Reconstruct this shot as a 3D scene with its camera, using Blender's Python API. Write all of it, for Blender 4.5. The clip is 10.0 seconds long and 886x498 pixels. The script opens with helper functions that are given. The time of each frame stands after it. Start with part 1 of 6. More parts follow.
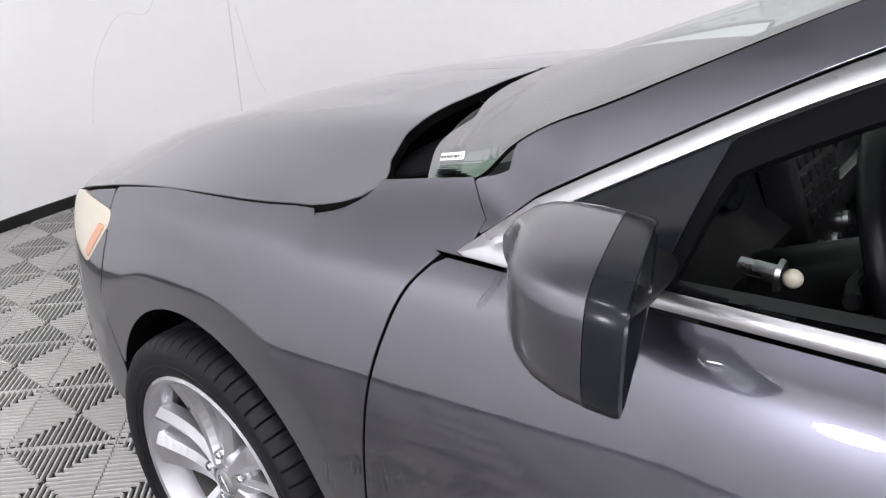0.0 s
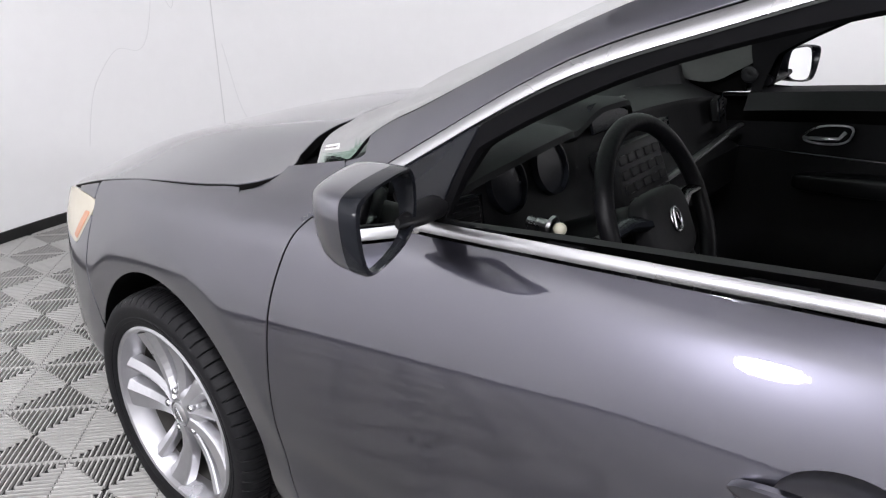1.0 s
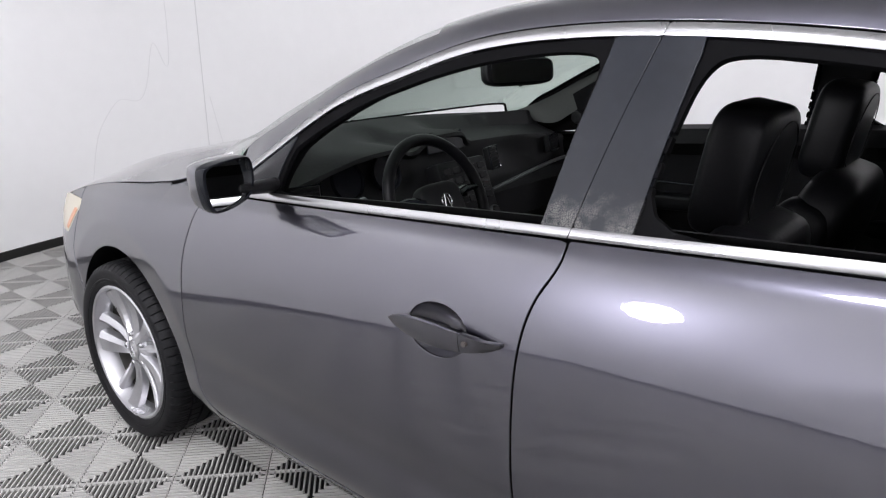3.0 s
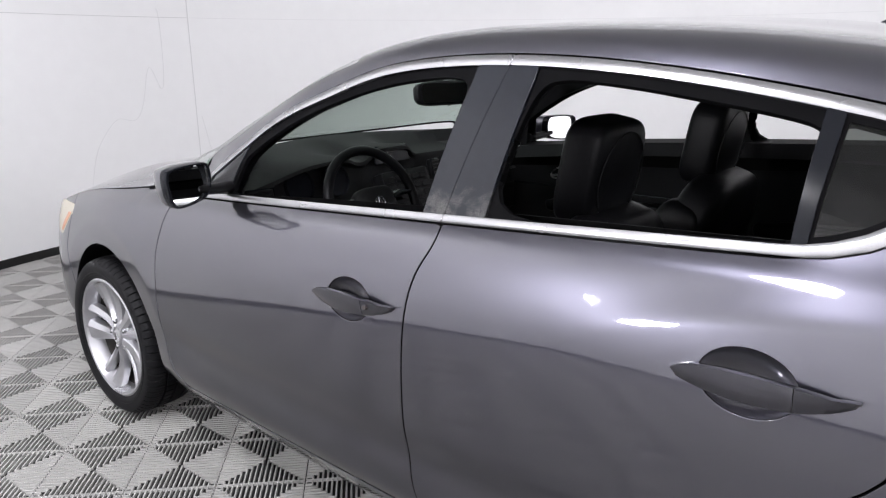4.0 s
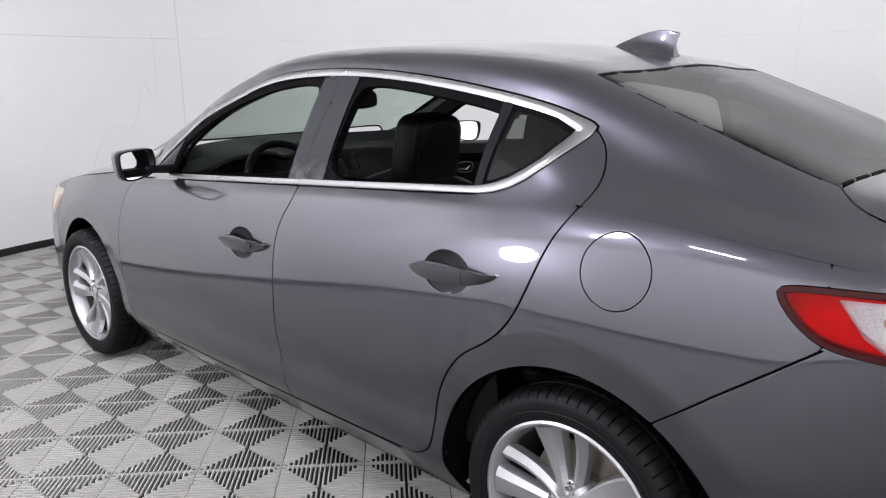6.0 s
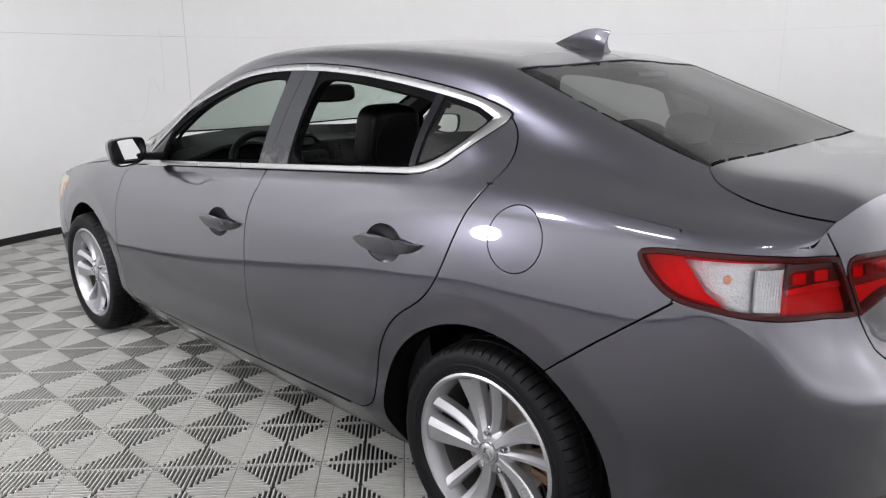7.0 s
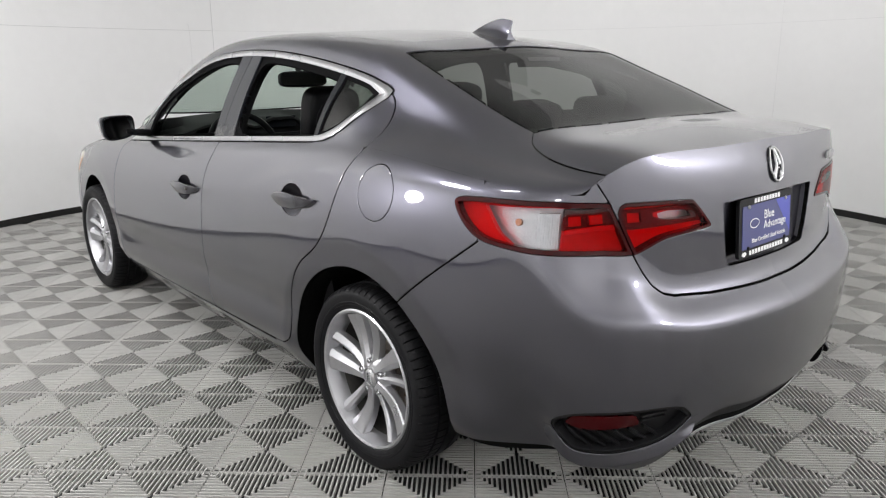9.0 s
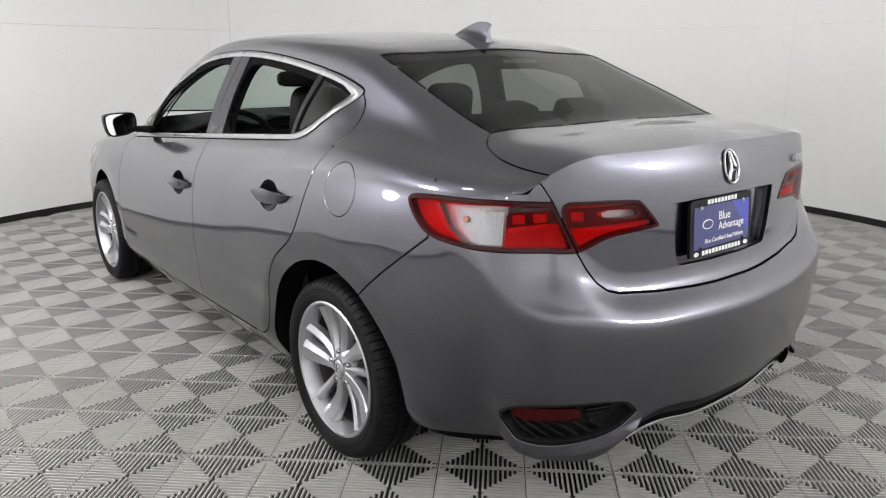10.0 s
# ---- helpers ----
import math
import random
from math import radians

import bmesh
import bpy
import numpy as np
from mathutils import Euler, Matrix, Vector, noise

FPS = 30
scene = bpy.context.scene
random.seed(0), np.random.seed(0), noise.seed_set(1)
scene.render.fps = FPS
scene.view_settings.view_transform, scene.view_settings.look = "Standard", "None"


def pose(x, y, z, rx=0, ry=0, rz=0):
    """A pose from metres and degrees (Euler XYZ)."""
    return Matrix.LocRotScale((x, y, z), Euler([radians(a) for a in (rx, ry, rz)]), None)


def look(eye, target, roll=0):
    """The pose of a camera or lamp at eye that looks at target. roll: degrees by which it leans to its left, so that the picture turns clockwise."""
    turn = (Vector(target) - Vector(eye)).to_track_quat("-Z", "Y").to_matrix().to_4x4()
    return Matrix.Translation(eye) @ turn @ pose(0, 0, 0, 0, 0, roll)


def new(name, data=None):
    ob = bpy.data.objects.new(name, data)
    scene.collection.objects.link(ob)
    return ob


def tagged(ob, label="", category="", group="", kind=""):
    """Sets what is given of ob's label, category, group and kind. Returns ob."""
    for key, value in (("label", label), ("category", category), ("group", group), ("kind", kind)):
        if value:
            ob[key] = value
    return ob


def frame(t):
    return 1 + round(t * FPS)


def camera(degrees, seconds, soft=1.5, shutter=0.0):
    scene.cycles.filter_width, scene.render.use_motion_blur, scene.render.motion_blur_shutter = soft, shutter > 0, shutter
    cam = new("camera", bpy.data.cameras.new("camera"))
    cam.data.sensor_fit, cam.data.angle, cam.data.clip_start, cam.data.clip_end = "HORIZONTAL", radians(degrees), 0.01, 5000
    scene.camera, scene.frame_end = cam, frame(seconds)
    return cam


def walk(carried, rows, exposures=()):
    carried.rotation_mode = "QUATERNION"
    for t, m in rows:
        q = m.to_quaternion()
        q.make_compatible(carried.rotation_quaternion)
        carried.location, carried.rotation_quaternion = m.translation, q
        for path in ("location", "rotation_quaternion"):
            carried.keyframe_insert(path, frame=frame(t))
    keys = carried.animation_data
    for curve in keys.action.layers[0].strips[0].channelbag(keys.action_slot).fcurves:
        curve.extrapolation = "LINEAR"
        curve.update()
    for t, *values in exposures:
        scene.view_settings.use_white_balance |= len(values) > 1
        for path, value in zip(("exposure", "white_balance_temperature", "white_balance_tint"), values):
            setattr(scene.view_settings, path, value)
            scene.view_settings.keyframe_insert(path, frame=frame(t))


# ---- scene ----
cam = camera(62.65, 10.0, 1.2)
PATH = [
    (0.0, (0.316, 1.408, 1.270), (1.484, 0.005, 0.453), -0.97),
    (0.5, (0.110, 1.500, 1.283), (1.291, 0.083, 0.511), -1.02),
    (1.0, (-0.106, 1.581, 1.304), (1.084, 0.148, 0.575), -0.75),
    (1.5, (-0.295, 1.650, 1.304), (0.910, 0.208, 0.619), -0.75),
    (2.0, (-0.507, 1.723, 1.321), (0.714, 0.276, 0.675), -0.49),
    (2.5, (-0.709, 1.798, 1.327), (0.525, 0.349, 0.713), -0.43),
    (4.0, (-1.312, 1.980, 1.352), (-0.043, 0.527, 0.823), -0.54),
    (4.5, (-1.522, 2.057, 1.349), (-0.247, 0.601, 0.843), -0.52),
    (5.0, (-1.731, 2.113, 1.339), (-0.447, 0.660, 0.849), -0.46),
    (5.5, (-1.955, 2.155, 1.342), (-0.660, 0.709, 0.858), -0.43),
    (7.0, (-2.493, 2.210, 1.334), (-1.146, 0.816, 0.843), -0.52),
    (7.5, (-2.655, 2.165, 1.329), (-1.282, 0.797, 0.834), -0.49),
    (8.0, (-2.820, 2.124, 1.309), (-1.417, 0.788, 0.812), -0.46),
    (8.5, (-2.975, 2.107, 1.298), (-1.544, 0.803, 0.796), -0.54),
    (9.0, (-3.124, 2.094, 1.292), (-1.667, 0.818, 0.793), -0.43),
    (9.5, (-3.235, 2.052, 1.300), (-1.751, 0.809, 0.796), -0.21),
    (10.0, (-3.311, 1.986, 1.299), (-1.802, 0.772, 0.799), -0.07),
]
walk(cam, [(t, look(eye, target, roll)) for t, eye, target, roll in PATH],
     [(0.0, 0.36, 6240, 15), (1.5, 0.28, 6220, 15), (4.5, 0.15, 6200, 15), (5.5, 0.10, 6220, 15), (7.5, -0.05, 6380, 11), (9.0, -0.07, 6440, 10), (10.0, -0.09, 6450, 10)])

# ---- light and world ----
world = bpy.data.worlds.new("world")
scene.world = world
world.use_nodes = True
world.node_tree.nodes["Background"].inputs[0].default_value = (0.8, 0.85, 0.9, 1)
world.node_tree.nodes["Background"].inputs[1].default_value = 0.05
# round lamps where highlights on the paint point; the last is an added fill
LAMPS = [(-0.30, 2.15, 2.75), (0.75, 3.55, 1.45), (-4.6, -2.0, 2.2), (-4.3, 3.4, 2.7)]
for (lx, ly, lz), watts, wide in zip(LAMPS, (26, 26, 44, 10), (0.36, 0.32, 0.36, 0.40)):
    flood = bpy.data.lights.new("flood_light", "AREA")
    flood.shape, flood.size, flood.energy, flood.color = "DISK", wide, watts, (1.0, 0.985, 0.97)
    new("flood_light", flood).matrix_world = look((lx, ly, lz), (-0.4, 0.0, 0.8))
# unseen fill lamps added high over the middle of the booth, turned to the white walls, which throw their light back
# over the car
for eye, aim, watts in (((-3.6, 1.9, 3.1), (-3.6, 4.6, 1.5), 85), ((-1.2, 1.9, 3.1), (-1.2, 4.6, 1.5), 85), ((0.9, 1.7, 3.1), (2.4, 4.2, 1.5), 85), ((-3.9, 0.4, 3.1), (-6.3, 0.4, 1.5), 85),
                        ((-3.9, -1.6, 3.1), (-6.3, -2.4, 1.5), 80), ((0.4, -1.7, 3.1), (1.2, -4.2, 1.5), 12), ((-2.2, -1.9, 3.1), (-2.2, -4.8, 1.5), 14)):
    flood = bpy.data.lights.new("wall_flood", "AREA")
    flood.shape, flood.size, flood.energy, flood.color = "DISK", 0.5, watts, (1.0, 0.985, 0.97)
    new("wall_flood", flood).matrix_world = look(eye, aim)


# ---- materials ----
def material(name, color, rough=0.5, metal=0.0, **more):
    m = bpy.data.materials.new(name)
    m.use_nodes = True
    b = m.node_tree.nodes["Principled BSDF"]
    b.inputs["Base Color"].default_value = (*color, 1)
    b.inputs["Roughness"].default_value = rough
    b.inputs["Metallic"].default_value = metal
    for key, value in more.items():
        b.inputs[key.replace("_", " ")].default_value = value
    return m


def worn(m, scale=30.0, strength=0.15, bump=0.0, spread=0.5, rough=0.0, bump_scale=None):
    """Adds a two-scale variation of colour, roughness and relief to a material."""
    nt = m.node_tree
    b = nt.nodes["Principled BSDF"]
    co = nt.nodes.new("ShaderNodeTexCoord")
    fine, wide = nt.nodes.new("ShaderNodeTexNoise"), nt.nodes.new("ShaderNodeTexNoise")
    fine.inputs["Scale"].default_value, wide.inputs["Scale"].default_value = scale, scale * 0.08
    fine.inputs["Detail"].default_value = wide.inputs["Detail"].default_value = 5
    for n in (fine, wide):
        nt.links.new(co.outputs["Object"], n.inputs["Vector"])
    add = nt.nodes.new("ShaderNodeMath")
    add.operation = "MULTIPLY_ADD"
    add.inputs[1].default_value = spread
    nt.links.new(fine.outputs["Fac"], add.inputs[0])
    nt.links.new(wide.outputs["Fac"], add.inputs[2])
    ramp = nt.nodes.new("ShaderNodeMapRange")
    ramp.inputs["From Min"].default_value, ramp.inputs["From Max"].default_value = 0.3 + spread * 0.3, 0.7 + spread * 0.7
    ramp.inputs["To Min"].default_value, ramp.inputs["To Max"].default_value = 1 - strength, 1 + strength
    nt.links.new(add.outputs[0], ramp.inputs["Value"])
    mix = nt.nodes.new("ShaderNodeVectorMath")
    mix.operation = "SCALE"
    mix.inputs[0].default_value = b.inputs["Base Color"].default_value[:3]
    nt.links.new(ramp.outputs[0], mix.inputs["Scale"])
    nt.links.new(mix.outputs[0], b.inputs["Base Color"])
    if rough:
        rr = nt.nodes.new("ShaderNodeMapRange")
        base = b.inputs["Roughness"].default_value
        rr.inputs["From Min"].default_value, rr.inputs["From Max"].default_value = 0.3, 0.7
        rr.inputs["To Min"].default_value, rr.inputs["To Max"].default_value = max(base - rough, 0.02), base + rough
        nt.links.new(wide.outputs["Fac"], rr.inputs["Value"])
        nt.links.new(rr.outputs[0], b.inputs["Roughness"])
    if bump:
        bn = nt.nodes.new("ShaderNodeBump")
        bn.inputs["Strength"].default_value = bump
        bn.inputs["Distance"].default_value = 0.002
        src = fine
        if bump_scale:
            src = nt.nodes.new("ShaderNodeTexNoise")
            src.inputs["Scale"].default_value = bump_scale
            nt.links.new(co.outputs["Object"], src.inputs["Vector"])
        nt.links.new(src.outputs["Fac"], bn.inputs["Height"])
        nt.links.new(bn.outputs[0], b.inputs["Normal"])
    return m


def car_paint():
    m = material("metallic_paint", (0.069, 0.068, 0.088), 0.31, 1.0, Coat_Weight=1.0, Coat_Roughness=0.012, Coat_IOR=1.80)
    nt = m.node_tree
    b = nt.nodes["Principled BSDF"]
    co = nt.nodes.new("ShaderNodeTexCoord")
    flake = nt.nodes.new("ShaderNodeTexVoronoi")
    flake.inputs["Scale"].default_value = 1500
    nt.links.new(co.outputs["Object"], flake.inputs["Vector"])
    vary = nt.nodes.new("ShaderNodeMapRange")
    vary.inputs["To Min"].default_value, vary.inputs["To Max"].default_value = 0.28, 0.35
    nt.links.new(flake.outputs["Color"], vary.inputs["Value"])
    nt.links.new(vary.outputs[0], b.inputs["Roughness"])
    # very faint orange peel in the clear coat
    peel = nt.nodes.new("ShaderNodeTexNoise")
    peel.inputs["Scale"].default_value = 160
    nt.links.new(co.outputs["Object"], peel.inputs["Vector"])
    bn = nt.nodes.new("ShaderNodeBump")
    bn.inputs["Strength"].default_value, bn.inputs["Distance"].default_value = 0.03, 0.001
    nt.links.new(peel.outputs["Fac"], bn.inputs["Height"])
    nt.links.new(bn.outputs[0], b.inputs["Coat Normal"])
    return m


PAINT = car_paint()
UNDER_AND_GAPS = material("black_underbody_and_gap_shade", (0.004, 0.004, 0.004), 0.8, 0.0, Specular_IOR_Level=0.05)
PLASTIC = worn(material("black_plastic", (0.008, 0.008, 0.009), 0.42, 0.0, Specular_IOR_Level=0.18), 60, 0.2, 0.1)
GLOSS_BLACK = worn(material("gloss_black_trim", (0.009, 0.010, 0.013), 0.2, 0.0, Specular_IOR_Level=0.16), 25, 0.2, rough=0.08)
CHROME = worn(material("brushed_chrome", (0.42, 0.42, 0.43), 0.27, 1.0), 40, 0.06, rough=0.05)
RUBBER = worn(material("tyre_rubber", (0.007, 0.007, 0.008), 0.5, 0.0, Specular_IOR_Level=0.14), 80, 0.25, 0.15)
SEAL = material("rubber_seal", (0.003, 0.003, 0.0035), 0.7, 0.0, Specular_IOR_Level=0.06)
ALLOY = worn(material("silver_alloy", (0.46, 0.46, 0.48), 0.32, 0.85, Coat_Weight=0.5, Coat_Roughness=0.1), 50, 0.06, rough=0.05)
BARREL = worn(material("dark_barrel", (0.10, 0.097, 0.092), 0.5, 0.6), 60, 0.3)
WALL = worn(material("white_wall_paint", (0.86, 0.86, 0.86), 0.6), 12, 0.025, 0.05)
TILE = worn(material("grey_floor_tile", (0.40, 0.396, 0.380), 0.5), 35, 0.14, 0.1, rough=0.1)
TILE_GAP_SHADE = material("tile_gap_shade", (0.012, 0.012, 0.012), 0.9)
BLACKBOARD = material("black_baseboard", (0.012, 0.012, 0.012), 0.35)


# ---- mesh helpers ----
EDGES = {}  # where the rolled edges of a sheet begin among its faces


def part(name, data, mat, parent=None, label="", smooth=True):
    """Links a bmesh or mesh as ONE mesh object under a thing or a part."""
    if isinstance(data, bmesh.types.BMesh):
        me = bpy.data.meshes.new(name)
        bmesh.ops.recalc_face_normals(data, faces=data.faces)
        data.to_mesh(me)
        data.free()
        if smooth:
            me.polygons.foreach_set("use_smooth", [True] * len(me.polygons))
            me.set_sharp_from_angle(angle=radians(38))
    else:
        me = data
    if mat and not me.materials:
        me.materials.append(mat)
        # painted panels get black deep edges: the shade of the gaps as colour
        if mat is PAINT and me.name in EDGES:
            me.materials.append(UNDER_AND_GAPS)
            start, many = EDGES[me.name], len(me.polygons)
            me.polygons.foreach_set("material_index", [0] * start + [(k % 2) for k in range(many - start)])
    ob = new(name, me)
    if parent:
        ob.parent = parent
    if label:
        ob["label"] = label
    return ob


def thing(name, label, category, group="", kind=""):
    return tagged(new(name), label, category, group, kind)


def box(bm, x0, x1, y0, y1, z0, z1, bevel=0.0, seg=2, m=None):
    vs = bmesh.ops.create_cube(bm, size=1)["verts"]
    t = Matrix.Translation(((x0 + x1) / 2, (y0 + y1) / 2, (z0 + z1) / 2)) @ Matrix.Diagonal((x1 - x0, y1 - y0, z1 - z0, 1))
    bmesh.ops.transform(bm, matrix=(m @ t) if m else t, verts=vs)
    if bevel:
        es = {e for v in vs for e in v.link_edges}
        bmesh.ops.bevel(bm, geom=list(es), offset=bevel, segments=seg, profile=0.5, affect="EDGES")


def lathe(bm, profile, n=64, axis="y", m=None):
    """Turns a closed or open profile of (radius, offset) round the axis."""
    rings = []
    for k in range(n):
        a = 2 * math.pi * k / n
        ring = []
        for r, o in profile:
            p = Vector((r * math.cos(a), o, r * math.sin(a))) if axis == "y" else Vector((r * math.cos(a), r * math.sin(a), o))
            ring.append(bm.verts.new(m @ p if m else p))
        rings.append(ring)
    for k in range(n):
        a, b = rings[k], rings[(k + 1) % n]
        for i in range(len(profile) - 1):
            bm.faces.new((a[i], a[i + 1], b[i + 1], b[i]))


def tube(bm, pts, r, n=10, closed=False, flat=1.0):
    """A round rod along points."""
    pts = [Vector(p) for p in pts]
    rings = []
    up = Vector((0.13, 0.27, 0.95)).normalized()
    for i, p in enumerate(pts):
        a = pts[i - 1] if (i or closed) else p
        b = pts[(i + 1) % len(pts)] if (i + 1 < len(pts) or closed) else p
        d = (b - a).normalized()
        s = d.cross(up)
        s = s.normalized() if s.length > 1e-4 else Vector((1, 0, 0))
        w = s.cross(d).normalized()
        rr = r[i] if isinstance(r, (list, tuple)) else r
        rings.append([bm.verts.new(p + s * rr * math.cos(2 * math.pi * k / n) + w * rr * flat * math.sin(2 * math.pi * k / n)) for k in range(n)])
    last = len(pts) if closed else len(pts) - 1
    for i in range(last):
        a, b = rings[i], rings[(i + 1) % len(pts)]
        for k in range(n):
            bm.faces.new((a[k], a[(k + 1) % n], b[(k + 1) % n], b[k]))
    if not closed:
        bm.faces.new(rings[0])
        bm.faces.new(rings[-1])


class Spline:
    """A natural cubic spline through a few knots, for numpy arrays."""

    def __init__(self, xs, ys):
        order = np.argsort(xs)
        self.x, self.y = np.array(xs, float)[order], np.array(ys, float)[order]
        n, h = len(self.x), np.diff(self.x)
        a, r = np.eye(n), np.zeros(n)
        for i in range(1, n - 1):
            a[i, i - 1:i + 2] = h[i - 1], 2 * (h[i - 1] + h[i]), h[i]
            r[i] = 6 * ((self.y[i + 1] - self.y[i]) / h[i] - (self.y[i] - self.y[i - 1]) / h[i - 1])
        self.m, self.h = np.linalg.solve(a, r), h

    def __call__(self, q):
        q = np.asarray(q, float)
        c = np.clip(q, self.x[0], self.x[-1])
        i = np.clip(np.searchsorted(self.x, c) - 1, 0, len(self.h) - 1)
        h, a, b = self.h[i], self.x[i + 1] - c, c - self.x[i]
        v = (self.m[i] * a ** 3 + self.m[i + 1] * b ** 3) / (6 * h) + (self.y[i] / h - self.m[i] * h / 6) * a + (self.y[i + 1] / h - self.m[i + 1] * h / 6) * b
        s0 = (self.y[1] - self.y[0]) / self.h[0] - self.h[0] * self.m[1] / 6
        s1 = (self.y[-1] - self.y[-2]) / self.h[-1] + self.h[-1] * self.m[-2] / 6
        return v + np.minimum(q - self.x[0], 0) * s0 + np.maximum(q - self.x[-1], 0) * s1


def ease(a, b, v):
    t = np.clip((np.asarray(v, float) - a) / (b - a), 0, 1)
    return t * t * (3 - 2 * t)


def softplus(v, w):
    return w * np.logaddexp(0, np.asarray(v) / w)


def chaikin(points, times=2, closed=True):
    p = np.array(points, float)
    for _ in range(times):
        q = np.roll(p, -1, 0) if closed else p[1:]
        a = p if closed else p[:-1]
        n = np.empty((2 * len(a), 2))
        n[0::2], n[1::2] = 0.75 * a + 0.25 * q, 0.25 * a + 0.75 * q
        p = n if closed else np.vstack([p[:1], n, p[-1:]])
    return p


def inside(poly):
    """The signed distance to a polygon, minus inside, as a function of two arrays."""
    p = np.array(poly, float)
    q = np.roll(p, -1, 0)

    def f(x, y):
        x, y = np.asarray(x, float), np.asarray(y, float)
        sh = np.broadcast(x, y).shape
        x, y = np.broadcast_to(x, sh).ravel(), np.broadcast_to(y, sh).ravel()
        best, flip = np.full(x.shape, 1e9), np.zeros(x.shape, bool)
        for (ax, ay), (bx, by) in zip(p, q):
            ex, ey = bx - ax, by - ay
            t = np.clip(((x - ax) * ex + (y - ay) * ey) / (ex * ex + ey * ey + 1e-12), 0, 1)
            best = np.minimum(best, (x - ax - t * ex) ** 2 + (y - ay - t * ey) ** 2)
            if ay != by:
                cross = ((ay > y) != (by > y)) & (x < ex * (y - ay) / (by - ay) + ax)
                flip ^= cross
        d = np.sqrt(best)
        return np.where(flip, -d, d).reshape(sh)
    return f


def disc(cx, cy, r):
    return lambda x, y: np.hypot(np.asarray(x) - cx, np.asarray(y) - cy) - r


def both(*fs):
    return lambda x, y: np.maximum.reduce([f(x, y) for f in fs])


def less(a, *bs):
    return lambda x, y: np.maximum.reduce([a(x, y)] + [-b(x, y) for b in bs])


def grow(f, d):
    return lambda x, y: f(x, y) - d


def sheet(name, surf, us, vs, keep=None, depth=0.015, off=0.0, flip=1, lip=0.002, mirror=False, bend=None, seam=None):
    """The stretch of a smooth surface surf(u, v) on the grid us x vs on which keep(u, v) < 0, with a rolled edge of some depth; bend turns its normals, seam tells where the edge stays open."""
    us, vs = np.asarray(us, float), np.asarray(vs, float)
    n, m = len(us), len(vs)
    gu, gv = np.meshgrid(us, vs, indexing="ij")
    f = keep(gu, gv) if keep else np.full(gu.shape, -1.0)
    f = np.where(np.abs(f) < 1e-7, -1e-7, f)
    params, faces, known = [], [], {}

    def vert(i, j):
        k = (i, j)
        if k not in known:
            known[k] = len(params)
            params.append((us[i], vs[j]))
        return known[k]

    cuts = []

    def cut(i, j, i2, j2):
        k = (i, j, i2, j2) if (i, j) < (i2, j2) else (i2, j2, i, j)
        if k not in known:
            known[k] = len(params)
            a, b, c, d = k
            fa, fb = f[a, b], f[c, d]
            t = fa / (fa - fb)
            cuts.append((len(params), us[a], vs[b], us[c], vs[d]))
            params.append((us[a] + t * (us[c] - us[a]), vs[b] + t * (vs[d] - vs[b])))
        return known[k]

    ins = f < 0
    some = ins[:-1, :-1] | ins[1:, :-1] | ins[1:, 1:] | ins[:-1, 1:]
    for i, j in zip(*np.nonzero(some)):
        ring = ((i, j), (i + 1, j), (i + 1, j + 1), (i, j + 1))
        if all(ins[a, b] for a, b in ring):
            faces.append([vert(*c) for c in ring])
            continue
        poly = []
        for k in range(4):
            a, b = ring[k], ring[(k + 1) % 4]
            if ins[a]:
                poly.append(vert(*a))
            if ins[a] != ins[b]:
                poly.append(cut(*a, *b))
        if len(poly) > 2:
            faces.append(poly)
    params = np.array(params)
    if cuts and keep:
        idx = np.array([c[0] for c in cuts])
        ends = np.array([c[1:] for c in cuts])
        lo, hi = ends[:, :2].copy(), ends[:, 2:].copy()
        neg = keep(lo[:, 0], lo[:, 1]) < 0
        lo, hi = np.where(neg[:, None], lo, hi), np.where(neg[:, None], hi, lo)
        for _ in range(14):
            mid = (lo + hi) / 2
            ng = (keep(mid[:, 0], mid[:, 1]) < 0)[:, None]
            lo, hi = np.where(ng, mid, lo), np.where(ng, hi, mid)
        params[idx] = (lo + hi) / 2
    u, v = params[:, 0], params[:, 1]
    e = 1.5e-3
    pos = surf(u, v)
    nor = np.cross(surf(u + e, v) - surf(u - e, v), surf(u, v + e) - surf(u, v - e)) * flip
    nor /= np.linalg.norm(nor, axis=1)[:, None] + 1e-12
    pos = pos + nor * off
    if bend:
        nor = bend(u, v, nor)
        nor /= np.linalg.norm(nor, axis=1)[:, None] + 1e-12
    verts = [pos]
    norms = [[nor[k] for k in fc] for fc in faces]
    out = list(faces)
    # orient
    for k, fc in enumerate(out):
        c = np.zeros(3)
        for q in range(len(fc)):
            c += np.cross(pos[fc[q]], pos[fc[(q + 1) % len(fc)]])
        if c @ nor[fc].sum(0) < 0:
            out[k] = fc[::-1]
            norms[k] = norms[k][::-1]
    tops = len(out)
    if depth:
        count = {}
        for fc in out:
            for q in range(len(fc)):
                a, b = fc[q], fc[(q + 1) % len(fc)]
                count[(a, b)] = count.get((a, b), 0) + 1
        shut = seam(u, v) if seam else np.zeros(len(u), bool)
        rim = [(a, b) for (a, b) in count if (b, a) not in count and not (shut[a] and shut[b])]
        tang = np.zeros_like(pos)
        for a, b in rim:
            d = pos[b] - pos[a]
            for q in (a, b):
                t = np.cross(d, nor[q])
                tang[q] += t
        ln = np.linalg.norm(tang, axis=1)[:, None]
        tang = tang / np.maximum(ln, 1e-9)
        on = sorted({q for ab in rim for q in ab})
        base = len(pos)
        at = {q: base + k for k, q in enumerate(on)}
